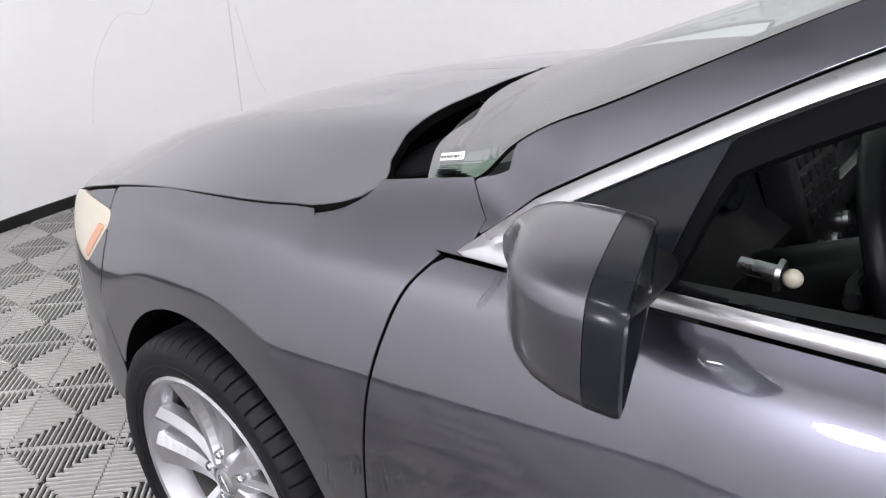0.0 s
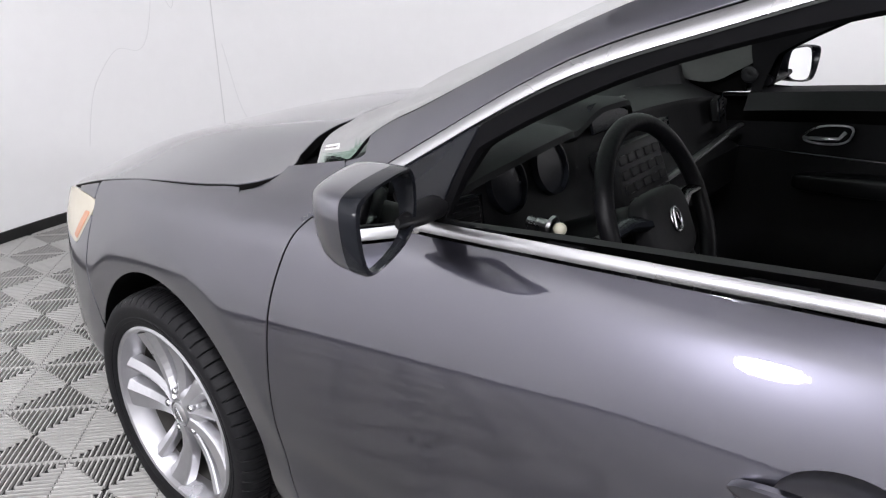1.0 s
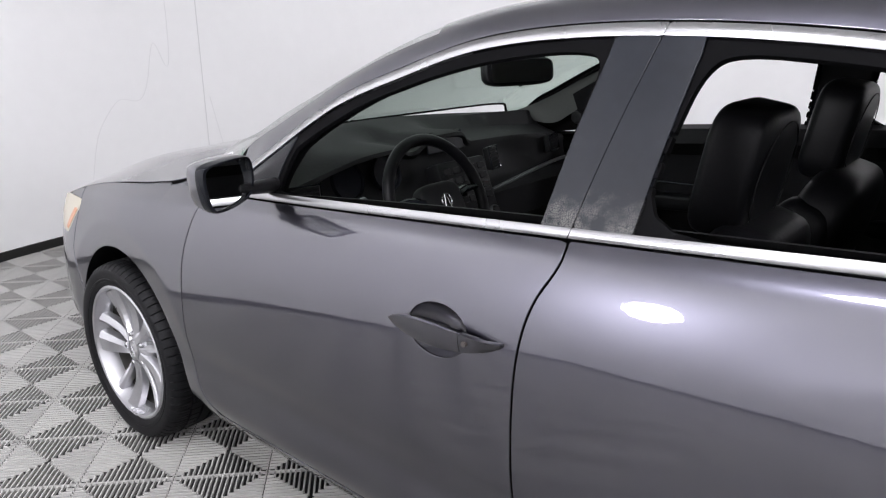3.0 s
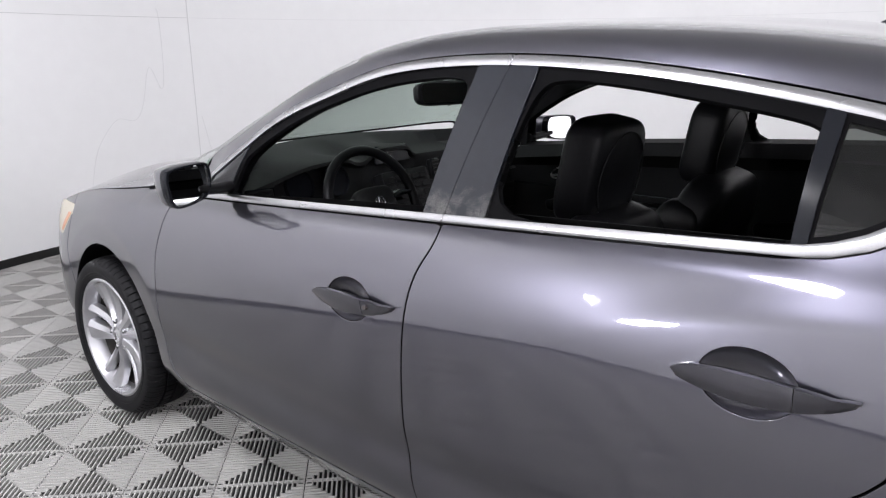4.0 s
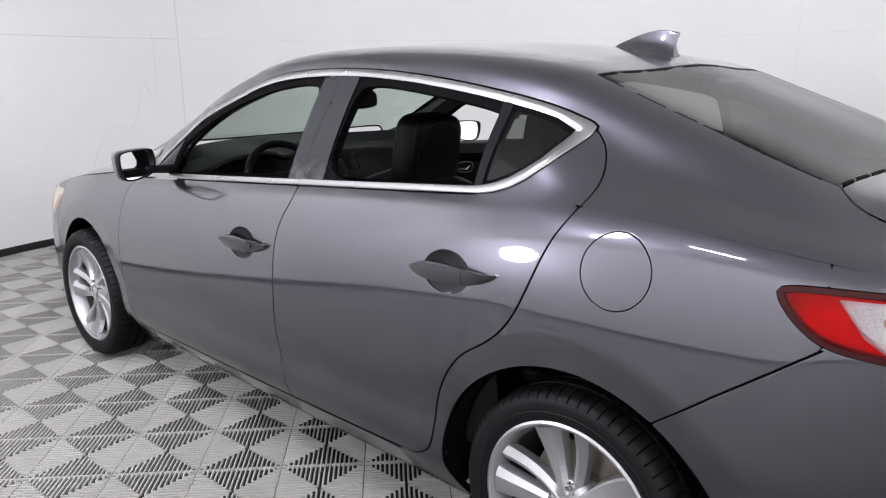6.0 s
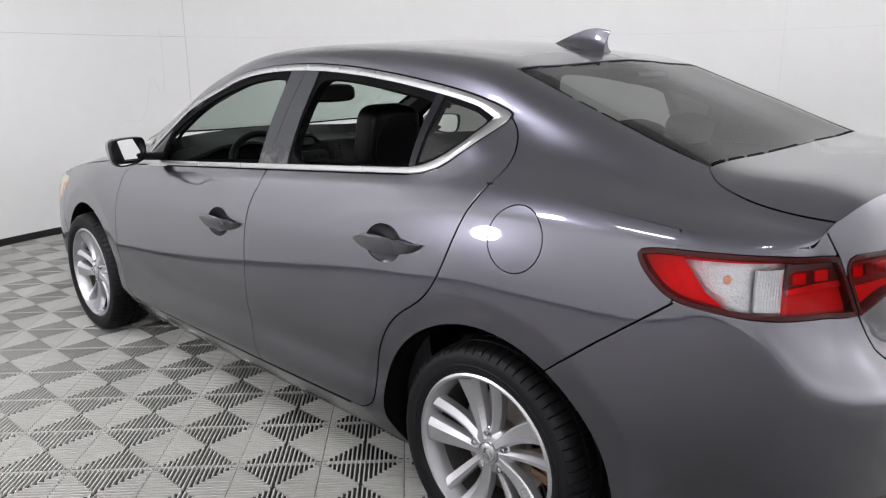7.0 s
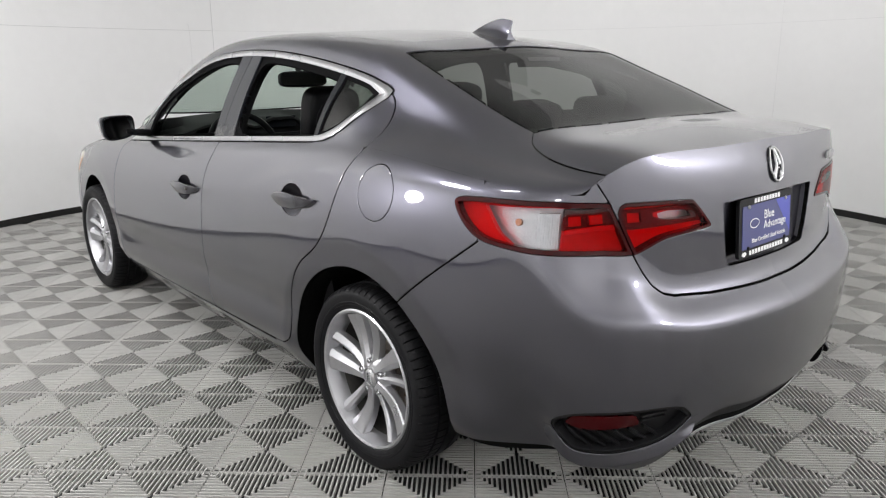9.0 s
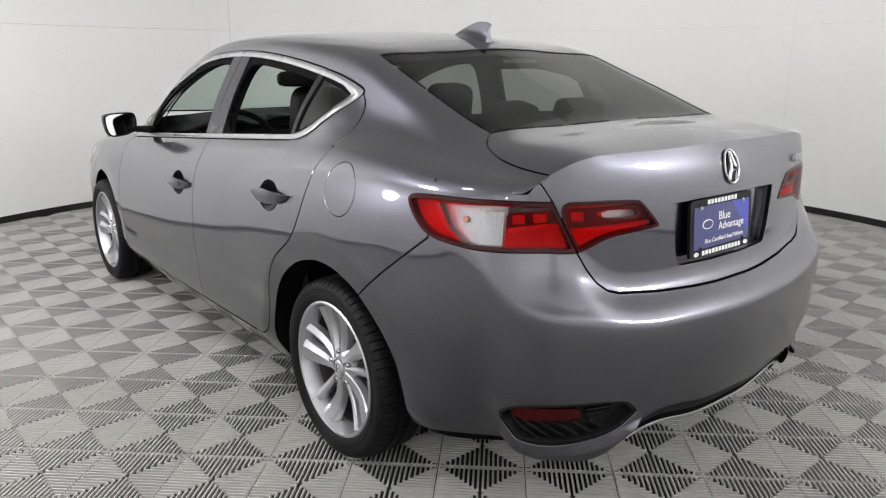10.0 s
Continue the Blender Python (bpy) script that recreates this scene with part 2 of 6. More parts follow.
        r1 = pos[on] - nor[on] * lip + tang[on] * lip * 0.7
        r2 = pos[on] - nor[on] * depth + tang[on] * lip * 0.7
        verts += [r1, r2]
        k2 = len(on)
        for a, b in rim:
            out.append([b, a, at[a], at[b]])
            norms.append([nor[b], nor[a], tang[a], tang[b]])
            out.append([at[b], at[a], at[a] + k2, at[b] + k2])
            norms.append([tang[b], tang[a], tang[a], tang[b]])
    pos = np.vstack(verts)
    if mirror:
        pos = pos * np.array([1, -1, 1])
        out = [fc[::-1] for fc in out]
        norms = [[nn * np.array([1, -1, 1]) for nn in ns[::-1]] for ns in norms]
    me = bpy.data.meshes.new(name)
    me.from_pydata(pos.tolist(), [], out)
    if depth:
        EDGES[me.name] = tops
    me.polygons.foreach_set("use_smooth", [True] * len(me.polygons))
    me.normals_split_custom_set([tuple(nn) for ns in norms for nn in ns])
    return me


# ---- the booth: floor, curved wall, ceiling ----
CENTRE, RADIUS, PITCH = (0.06, -0.60), 3.92, 0.2865
TURN_TILE = radians(-43.33)
CORNER_TILE = (0.608, 0.910)


def wall_plan(off=0.0, n=96):
    """The booth's plan: a round end ahead of the car, drawn out straight behind the camera."""
    c, r = Vector(CENTRE), RADIUS + off
    pts = []
    a0, a1 = radians(28), radians(-112)
    back = 7.2 + off
    d0 = Vector((-math.sin(a0), math.cos(a0)))
    d1 = Vector((math.sin(a1), -math.cos(a1)))
    p0, p1 = c + r * Vector((math.cos(a0), math.sin(a0))), c + r * Vector((math.cos(a1), math.sin(a1)))
    far0, far1 = p0 + d0 * 2.9, p1 + d1 * 3.6
    corner = Vector((-6.3 - off, 4.6 + off))
    pts.append(corner)
    pts.append(Vector((far0.x - 0.4, 4.6 + off)))
    pts.append(far0)
    for k in range(n + 1):
        a = a0 + (a1 - a0) * k / n
        pts.append(c + r * Vector((math.cos(a), math.sin(a))))
    pts.append(far1)
    pts.append(Vector((-6.3 - off, far1.y + 0.6)))
    return pts


def wall_strip(name, off0, off1, z0, z1, mat, label="", kind="structure"):
    bm = bmesh.new()
    inner, outer = wall_plan(off0), wall_plan(off1)
    rows = [[bm.verts.new((p.x, p.y, z)) for p in ring] for ring, z in ((inner, z0), (inner, z1), (outer, z1), (outer, z0))]
    n = len(inner)
    for k in range(n):
        j = (k + 1) % n
        for a, b in ((0, 1), (1, 2), (2, 3), (3, 0)):
            bm.faces.new((rows[a][k], rows[a][j], rows[b][j], rows[b][k]))
    return tagged(part(name, bm, mat), label, "wall" if "wall" in name else "baseboard", kind=kind)


wall_strip("wall", 0.0, 0.12, 0.0, 4.6, WALL, "smooth white painted curved booth wall")
wall_strip("baseboard", -0.012, -0.001, 0.0, 0.055, BLACKBOARD, "thin black baseboard along the curved white wall")
bm = bmesh.new()
box(bm, -6.6, 4.4, -5.6, 5.0, 4.6, 4.7)
CEILING = material("grey_ceiling", (0.62, 0.62, 0.62), 0.8)
tagged(part("ceiling", bm, CEILING, smooth=False), "grey ceiling above the booth", "ceiling", kind="structure")
# near-black base: the shade between the ribs lies in its colour
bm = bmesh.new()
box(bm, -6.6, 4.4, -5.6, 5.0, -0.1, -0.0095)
floor = tagged(part("floor", bm, TILE_GAP_SHADE, smooth=False), "near-black base that darkens the gaps of the ribbed floor tiles", "floor", kind="structure")


# ---- the body's surfaces ----
# plan of the body at its widest level, from the nose round the left side to the tail
PLAN_X = [2.21, 2.24, 2.21, 2.09, 1.91, 1.65, 1.335, 0.9, 0.3, -0.4, -1.0, -1.335, -1.62, -1.88, -2.06, -2.17, -2.235, -2.275, -2.29, -2.275]
PLAN_Y = [-0.38, 0.0, 0.38, 0.655, 0.795, 0.853, 0.893, 0.902, 0.906, 0.908, 0.906, 0.902, 0.885, 0.845, 0.785, 0.68, 0.50, 0.25, 0.0, -0.25]
chord = np.concatenate([[0], np.cumsum(np.hypot(np.diff(PLAN_X), np.diff(PLAN_Y)))])
chord += 1.43706 - chord[6]
plan_x, plan_y = Spline(chord, PLAN_X), Spline(chord, PLAN_Y)
LONG = chord[-2]
s_table = np.linspace(0, LONG, 1500)
x_table = plan_x(s_table)


def s_at(x):
    """The way along the plan at which the left side reaches x."""
    return np.interp(-np.asarray(x, float), -x_table, s_table)


def belt(x):
    return 0.966 - 0.0695 * np.asarray(x, float)


side_profile = Spline([0.12, 0.16, 0.20, 0.25, 0.30, 0.36, 0.45, 0.60, 0.70, 0.78, 0.86, 0.915, 0.94, 0.968, 1.02, 1.1],
                      [-0.16, -0.125, -0.088, -0.048, -0.017, -0.004, -0.001, -0.006, -0.014, -0.024, -0.042, -0.060, -0.073, -0.100, -0.155, -0.25])
rear_profile = Spline([-0.50, -0.40, -0.30, -0.20, -0.08, -0.020, -0.006, 0.008, 0.03, 0.06, 0.09, 0.15, 0.25, 0.33, 0.40, 0.45],
                      [-0.12, -0.055, -0.022, -0.006, 0.0, -0.0015, -0.005, -0.0145, -0.036, -0.068, -0.083, -0.088, -0.090, -0.096, -0.112, -0.135])
crease_tail = Spline([0.0, 0.25, 0.5, 0.62, 0.68, 0.735, 0.768, 0.792, 0.812, 0.86], [0.62, 0.625, 0.645, 0.672, 0.683, 0.700, 0.727, 0.772, 0.822, 0.94])
haunch = Spline([-0.5, -0.66, -0.9, -1.14, -1.33, -1.5, -1.74, -2.0], [0.80, 0.845, 0.912, 0.952, 0.968, 0.972, 0.965, 0.955])
ARCHES = ((1.30, 0.295, 0.384), (-1.345, 0.30, 0.386))


def body(q, z):
    """The lower skin: q runs from the nose along the left side to the tail and on round the right."""
    q, z = np.broadcast_arrays(np.asarray(q, float), np.asarray(z, float))
    right = q > LONG
    s = np.where(right, 2 * LONG - q, q)
    x, y = plan_x(s), plan_y(s)
    dx, dy = plan_x(s + 1e-3) - plan_x(s - 1e-3), plan_y(s + 1e-3) - plan_y(s - 1e-3)
    ln = np.hypot(dx, dy)
    nx, ny = -dy / ln, dx / ln
    nx, ny = -nx, -ny
    zz = z + 0.0695 * x * ease(0.45, 0.85, z)
    off = side_profile(zz)
    # the lower doors are hollowed a little above the sill
    off = off - 0.010 * np.exp(-((z - 0.44) / 0.055) ** 2) * ease(1.1, 0.7, x) * ease(-1.05, -0.8, x)
    # front wing rolls over to the bonnet
    off = off - 0.35 * softplus(zz - 0.925, 0.012) * ease(0.25, 1.1, x)
    # haunch over the rear wheel
    zh = haunch(x)
    swell = np.where(z > zh, np.exp(-(np.maximum(z - zh, 0) / 0.045) ** 2), ease(0.42, 0.62, z))
    off = off + 0.016 * swell * ease(-0.55, -1.15, x)
    # rolled rings round the wheel openings
    for wx, wz, wr in ARCHES:
        r = np.hypot(x - wx, z - wz)
        off = off - 0.13 * softplus(wr + 0.078 - r, 0.004) * ease(0.0, 0.15, z - 0.12)
    tail = ease(0.87, 0.795, y) * (x < -1.5)
    rise = (z - crease_tail(np.abs(y)))
    rise = rise - 0.45 * ease(0.45, 0.68, np.abs(y)) * (softplus(rise - 0.012, 0.006) - 1.605 * softplus(rise - 0.13, 0.006) + 0.605 * softplus(rise - 0.325, 0.006))
    shelf = rear_profile(rise)
    shelf = np.where(rise > -0.012, -0.003 + (shelf + 0.003) * (0.45 + 0.55 * ease(0.825, 0.70, np.abs(y))), shelf)
    off = off * (1 - tail) + shelf * tail
    px, py = x + nx * off, y + ny * off
    return np.stack([px, np.where(right, -py, py), z], -1)


# rows of the upper body along x: upper edge of the side windows, middle of roof and glass
row_x = [1.15, 0.92, 0.80, 0.70, 0.60, 0.40, 0.20, 0.063, -0.159, -0.385, -0.667, -0.862, -1.03, -1.177, -1.26, -1.5, -1.77, -2.05, -2.2]
edge_z = Spline(row_x, [0.90, 0.915, 0.942, 1.0, 1.062, 1.178, 1.252, 1.296, 1.331, 1.338, 1.322, 1.298, 1.270, 1.236, 1.208, 1.138, 1.070, 1.022, 1.00])
edge_y = Spline([1.15, 0.9, 0.75, 0.55, 0.1, -0.36, -0.8, -1.25, -1.5, -1.77, -2.05, -2.2], [0.74, 0.755, 0.747, 0.722, 0.684, 0.668, 0.668, 0.664, 0.664, 0.662, 0.655, 0.655])
mid_z = Spline([1.22, 1.0, 0.7, 0.4, 0.22, 0.0, -0.3, -0.7, -1.0, -1.15, -1.35, -1.55, -1.70, -1.79, -1.95, -2.1, -2.2],
               [0.965, 1.045, 1.165, 1.287, 1.361, 1.410, 1.428, 1.421, 1.394, 1.366, 1.292, 1.213, 1.150, 1.117, 1.103, 1.083, 1.06])
top_y = Spline([1.15, 0.6, 0.0, -1.2, -1.5, -1.8, -2.2], [0.10, 0.078, 0.058, 0.052, 0.06, 0.085, 0.06])


def upper(x, w):
    """The upper skin: w is 0 at the belt line and 1 in the middle of the roof."""
    x, w = np.broadcast_arrays(np.asarray(x, float), np.asarray(w, float))
    b = body(s_at(x), belt_top(x))
    y0, z0 = b[..., 1], b[..., 2]
    y2, z2, zc = edge_y(x), edge_z(x), mid_z(x)
    y3, z3 = y2 - top_y(x), z2 + (0.56 + 0.07 * ease(0.0, 0.5, x)) * (zc - z2)
    y1, z1 = (y0 + y2) / 2 + 0.012 * ease(0.85, 0.6, x) * ease(-1.5, -1.2, x), (z0 + z2) / 2
    y1 = y1 - 0.030 * ease(-1.15, -1.40, x) * ease(-1.95, -1.60, x)
    # the foot of the front pillar runs straight down to the wing
    k = ease(0.68, 0.84, x)
    y1, z1 = y1 + k * (y0 + 0.33 * (y3 - y0) - y1), z1 + k * (z0 + 0.25 * (z3 - z0) - z1)
    y2, z2 = y2 + k * (y0 + 0.72 * (y3 - y0) - y2), z2 + k * (z0 + 0.65 * (z3 - z0) - z2)
    y4, z4 = y3 * 0.62, zc - (zc - z3) * 0.36
    ys, zs = [y0, y1, y2, y3, y4, 0 * y0, -y4], [z0, z1, z2, z3, z4, zc, z4]
    t = [0.0, 0.2, 0.4, 0.52, 0.72, 1.0, 1.28]
    # natural cubic through the rows, solved for all stations at once
    n = len(t)
    h = np.diff(t)
    a = np.eye(n)
    for i in range(1, n - 1):
        a[i, i - 1:i + 2] = h[i - 1], 2 * (h[i - 1] + h[i]), h[i]
    inv = np.linalg.inv(a)
    i = np.clip(np.searchsorted(t, w) - 1, 0, n - 2)
    tt = np.array(t)
    ua, ub, hh = tt[i + 1] - w, w - tt[i], h[i]
    got = []
    for rows in (ys, zs):
        v = np.stack(rows, 0)
        rhs = np.zeros_like(v)
        for k in range(1, n - 1):
            rhs[k] = 6 * ((v[k + 1] - v[k]) / h[k] - (v[k] - v[k - 1]) / h[k - 1])
        mm = np.tensordot(inv, rhs, 1)
        m0, m1 = np.take_along_axis(mm, i[None], 0)[0], np.take_along_axis(mm, i[None] + 1, 0)[0]
        v0, v1 = np.take_along_axis(v, i[None], 0)[0], np.take_along_axis(v, i[None] + 1, 0)[0]
        got.append((m0 * ua ** 3 + m1 * ub ** 3) / (6 * hh) + (v0 / hh - m0 * hh / 6) * ua + (v1 / hh - m1 * hh / 6) * ub)
    # towards the tail the foot of the upper skin follows the lower one round the corner
    px = x + (b[..., 0] - x) * ease(-1.75, -1.95, x) * np.clip(1 - w / 0.4, 0, 1)
    return np.stack([px, got[0], got[1]], -1)


belt_rear = Spline([-0.9, -1.1, -1.3, -1.5, -1.75, -2.0, -2.2], [1.0286, 1.0425, 1.045, 1.035, 1.01, 0.985, 0.97])


def belt_top(x):
    x = np.asarray(x, float)
    return np.where(x > -0.9, belt(x), belt_rear(x))


def deck_z(x, y):
    """The height of the upper skin over a place in the plan (left or right)."""
    x, y = np.broadcast_arrays(np.asarray(x, float), np.abs(np.asarray(y, float)))
    w = np.linspace(0.3, 1.0, 90)
    p = upper(x.ravel()[:, None] + 0 * w, w[None] + 0 * x.ravel()[:, None])
    z = np.array([np.interp(-yy, -row[:, 1], row[:, 2]) for yy, row in zip(y.ravel(), p)])
    return z.reshape(x.shape)


# bonnet: from the wing seam over the middle
seam_y = Spline([0.95, 1.1, 1.3, 1.5, 1.7, 1.9], [0.745, 0.776, 0.788, 0.780, 0.768, 0.742])
seam_z = Spline([0.95, 1.1, 1.3, 1.5, 1.7, 1.9], [0.935, 0.905, 0.878, 0.848, 0.806, 0.752])
bonnet_z = Spline([0.95, 1.2, 1.5, 1.8, 2.0, 2.15], [0.992, 0.972, 0.932, 0.872, 0.808, 0.74])


def bonnet(x, k):
    """k runs from -1 at the right seam to 1 at the left one."""
    x, k = np.broadcast_arrays(np.asarray(x, float), np.asarray(k, float))
    ys, zs, zc = seam_y(x), seam_z(x), bonnet_z(x)
    a = np.abs(k)
    rise = 1 - a ** 2.4
    ridge = 0.010 * np.exp(-((a - 0.62) / 0.16) ** 2)
    return np.stack([x, k * ys, zs + (zc - zs) * rise + ridge], -1)


# ---- outlines in the side view (x, z) ----
GAP = 0.0033
door_front = [(0.79, 0.94), (0.848, 0.880), (0.870, 0.82), (0.886, 0.74), (0.889, 0.66), (0.880, 0.54), (0.862, 0.45), (0.836, 0.37), (0.800, 0.315), (0.745, 0.288)]
door_mid = [(-0.288, 0.99), (-0.294, 0.962), (-0.268, 0.90), (-0.243, 0.82), (-0.236, 0.68), (-0.246, 0.52), (-0.258, 0.42), (-0.272, 0.36), (-0.300, 0.296)]
door_rear = [(-1.255, 1.203), (-1.290, 1.174), (-1.314, 1.135), (-1.330, 1.085), (-1.300, 1.01), (-1.262, 0.93), (-1.236, 0.862), (-1.178, 0.752), (-1.13, 0.705), (-1.058, 0.655), (-1.00, 0.585), (-0.962, 0.50), (-0.938, 0.40), (-0.915, 0.335), (-0.86, 0.302)]



def smooth_run(points, n=40):
    p = np.array(points, float)
    c = np.concatenate([[0], np.cumsum(np.hypot(*np.diff(p, axis=0).T))])
    q = np.linspace(0, c[-1], n)
    return list(zip(Spline(c, p[:, 0])(q), Spline(c, p[:, 1])(q)))


run_front, run_mid, run_rear = smooth_run(door_front), smooth_run(door_mid), smooth_run(door_rear, 60)
TOP = 1.2
front_door_poly = [(0.79, TOP)] + run_front + run_mid[::-1] + [(-0.287, TOP)]
rear_door_poly = [(-0.287, TOP)] + run_mid + run_rear[::-1] + [(-1.262, TOP)]
in_front_door, in_rear_door = inside(front_door_poly), inside(rear_door_poly)
# seam between wing or quarter and the bumpers
tail_seam = inside([(-1.70, 0.10), (-1.50, 0.30), (-1.48, 0.56), (-1.555, 0.632), (-1.67, 0.724), (-1.838, 0.850), (-1.838, 1.3), (-3.0, 1.3), (-3.0, 0.1)])
nose_seam = inside([(1.62, 0.1), (1.66, 0.45), (1.70, 0.60), (1.66, 0.72), (1.66, 1.3), (3, 1.3), (3, 0.1)])
arches = [disc(wx, wz, wr) for wx, wz, wr in ARCHES]
sill_line = lambda x, z: (0.289 - 0.005 * np.asarray(x)) - np.asarray(z)


def in_side(f):
    """A side-view outline as a test on the lower skin."""
    def g(q, z):
        s = np.where(q > LONG, 2 * LONG - q, q)
        return f(plan_x(s), z)
    return g


belt_gap = lambda x, z: np.asarray(z) - belt_top(x) + 0.004 * ease(-1.04, -0.99, x)
Z_GRID = np.linspace(0.12, 1.10, 82)


def s_grid(x0, x1, step=0.014):
    return np.arange(s_at(x0), s_at(x1) + step, step)


car = thing("car", "dark grey metallic four-door saloon parked with its side windows open", "car")


def skin_normal(f, a, b, sign):
    e = 1.5e-3
    n = np.cross(f(a + e, b) - f(a - e, b), f(a, b + e) - f(a, b - e)) * sign
    return n / (np.linalg.norm(n, axis=-1)[..., None] + 1e-12)


def panel(name, f, x0, x1, mat=PAINT, label="", parent=None, depth=0.015, off=0.0, step=0.014, zs=Z_GRID, bend=None, seam=None):
    """A panel on the left flank and its mirror on the right."""
    made = []
    for flip in (False, True):
        me = sheet(name, body, s_grid(x0, x1, step), zs, in_side(f), depth=depth, off=off, flip=FLIP, mirror=flip, bend=bend, seam=seam)
        made.append(part(name, me, mat, parent or car, label))
    return made


FLIP = -1 if np.cross(body(3.0 + 1e-3, 0.5) - body(3.0, 0.5), body(3.0, 0.501) - body(3.0, 0.5))[1] < 0 else 1
# doors
# cups behind the door handles: middle (x, z), half length, half height, slope
CUPS = ((-0.050, 0.776, 0.078, 0.053, -0.065), (-0.985, 0.848, 0.080, 0.055, -0.09))


def in_cup(k):
    cx, cz, a, b, _ = CUPS[k]
    return lambda x, z: (np.sqrt(((np.asarray(x) - cx) / a) ** 2 + ((np.asarray(z) - cz) / b) ** 2) - 1) * b
panel("front_door", both(grow(in_front_door, -GAP), belt_gap, sill_line, lambda x, z: -in_cup(0)(x, z)), 1.0, -0.35)
# sill
sill_zone = both(lambda x, z: np.asarray(z) - (0.284 - 0.005 * np.asarray(x)), lambda x, z: 0.185 - np.asarray(z), less(lambda x, z: np.abs(np.asarray(x)) - 1.2, grow(arches[0], 0.03), grow(arches[1], 0.03)))
sill_zone_panel = both(sill_zone, lambda x, z: np.abs(np.asarray(x) - 0.02) - 0.87)
panel("sill", sill_zone_panel, 1.0, -1.0, depth=0.03)


# the lower and the upper skin flow into each other along the belt, ahead of and behind the doors
def belt_normal(x):
    e, s, z = 1.5e-3, s_at(x), belt_top(x)
    nb = np.cross(body(s + e, z) - body(s - e, z), body(s, z + e) - body(s, z - e)) * FLIP
    sign = 1 if np.cross(upper(-0.3 + 1e-3, 0.9) - upper(-0.3, 0.9), upper(-0.3, 0.901) - upper(-0.3, 0.9))[2] > 0 else -1
    nu = np.cross(upper(x + e, 0 * x) - upper(x - e, 0 * x), upper(x, 0 * x + e) - upper(x, 0 * x - e)) * sign
    nb /= np.linalg.norm(nb, axis=-1)[..., None]
    nu /= np.linalg.norm(nu, axis=-1)[..., None]
    return nb + nu


def bend_low(s, z, nor):
    x = plan_x(s)
    k = (0.5 * np.clip(1 - (belt_top(x) - z) / 0.08, 0, 1) ** 2)[:, None]
    return nor * (1 - 2 * k) + belt_normal(x) * k


def bend_up(x, w, nor):
    k = (0.5 * np.clip(1 - np.maximum(w, 0) / 0.16, 0, 1) ** 2)[:, None]
    return nor * (1 - 2 * k) + belt_normal(x) * k


low_seam = lambda s, z: np.abs(z - belt_top(plan_x(s))) < 0.0015
up_seam = lambda x, w: np.abs(w) < 1e-6
# the rear door runs on into its upper part behind the window
panel("rear_door", both(grow(in_rear_door, -GAP), belt_gap, sill_line, lambda x, z: -in_cup(1)(x, z)), -0.1, -1.38, bend=lambda s, z, n: n + (bend_low(s, z, n) - n) * ease(-0.96, -1.08, plan_x(s))[:, None], seam=lambda s, z: low_seam(s, z) & (plan_x(s) < -1.03))
# front wing
wing_top = lambda x, z: np.asarray(z) - np.where(np.asarray(x) < 1.06, belt(x), belt(x) + (seam_z(x) - belt(x)) * ease(1.06, 1.10, x))
panel("front_wing", both(less(lambda x, z: 0.78 - np.asarray(x), grow(in_front_door, GAP), arches[0], grow(nose_seam, GAP)), wing_top, lambda x, z: 0.165 - np.asarray(z)), 1.75, 0.74, depth=0.02, bend=lambda s, z, n: np.where((plan_x(s) < 1.06)[:, None], bend_low(s, z, n), n), seam=lambda s, z: low_seam(s, z) & (plan_x(s) < 1.06))
# quarter panel with the fuel flap and the tail lamp cut out
lamp_out = inside(chaikin([(4.525, 0.945), (4.545, 0.957), (4.60, 0.961), (4.70, 0.963), (4.834, 0.962), (4.970, 0.954), (4.974, 0.952), (5.063, 0.826), (5.060, 0.822), (4.95, 0.828), (4.826, 0.837), (4.712, 0.844), (4.614, 0.855), (4.560, 0.895)], 2))
lamp_gap = lambda x, z: lamp_out(s_at(x), z) - 0.003
tail_gap = lambda z: np.where(np.asarray(z) > 0.853, 0.0, GAP)
tail_open = lambda s, z: low_seam(s, z) | ((z > 0.853) & (np.abs(tail_seam(plan_x(s), z)) < 0.0015))
fuel = disc(-1.443, 0.928, 0.079)
panel("quarter_panel", both(less(lambda x, z: np.maximum(np.asarray(x) + 0.80, -2.5 - np.asarray(x)), grow(in_rear_door, GAP), arches[1], lambda x, z: tail_seam(x, z) - tail_gap(z), lamp_gap, grow(fuel, GAP)), lambda x, z: np.asarray(z) - belt_top(x), lambda x, z: 0.165 - np.asarray(z)), -0.78, -2.2, depth=0.02, step=0.012, bend=bend_low, seam=tail_open)
panel("fuel_flap", grow(fuel, -0.001), -1.33, -1.56, depth=0.012, step=0.006, zs=np.linspace(0.82, 1.02, 50))


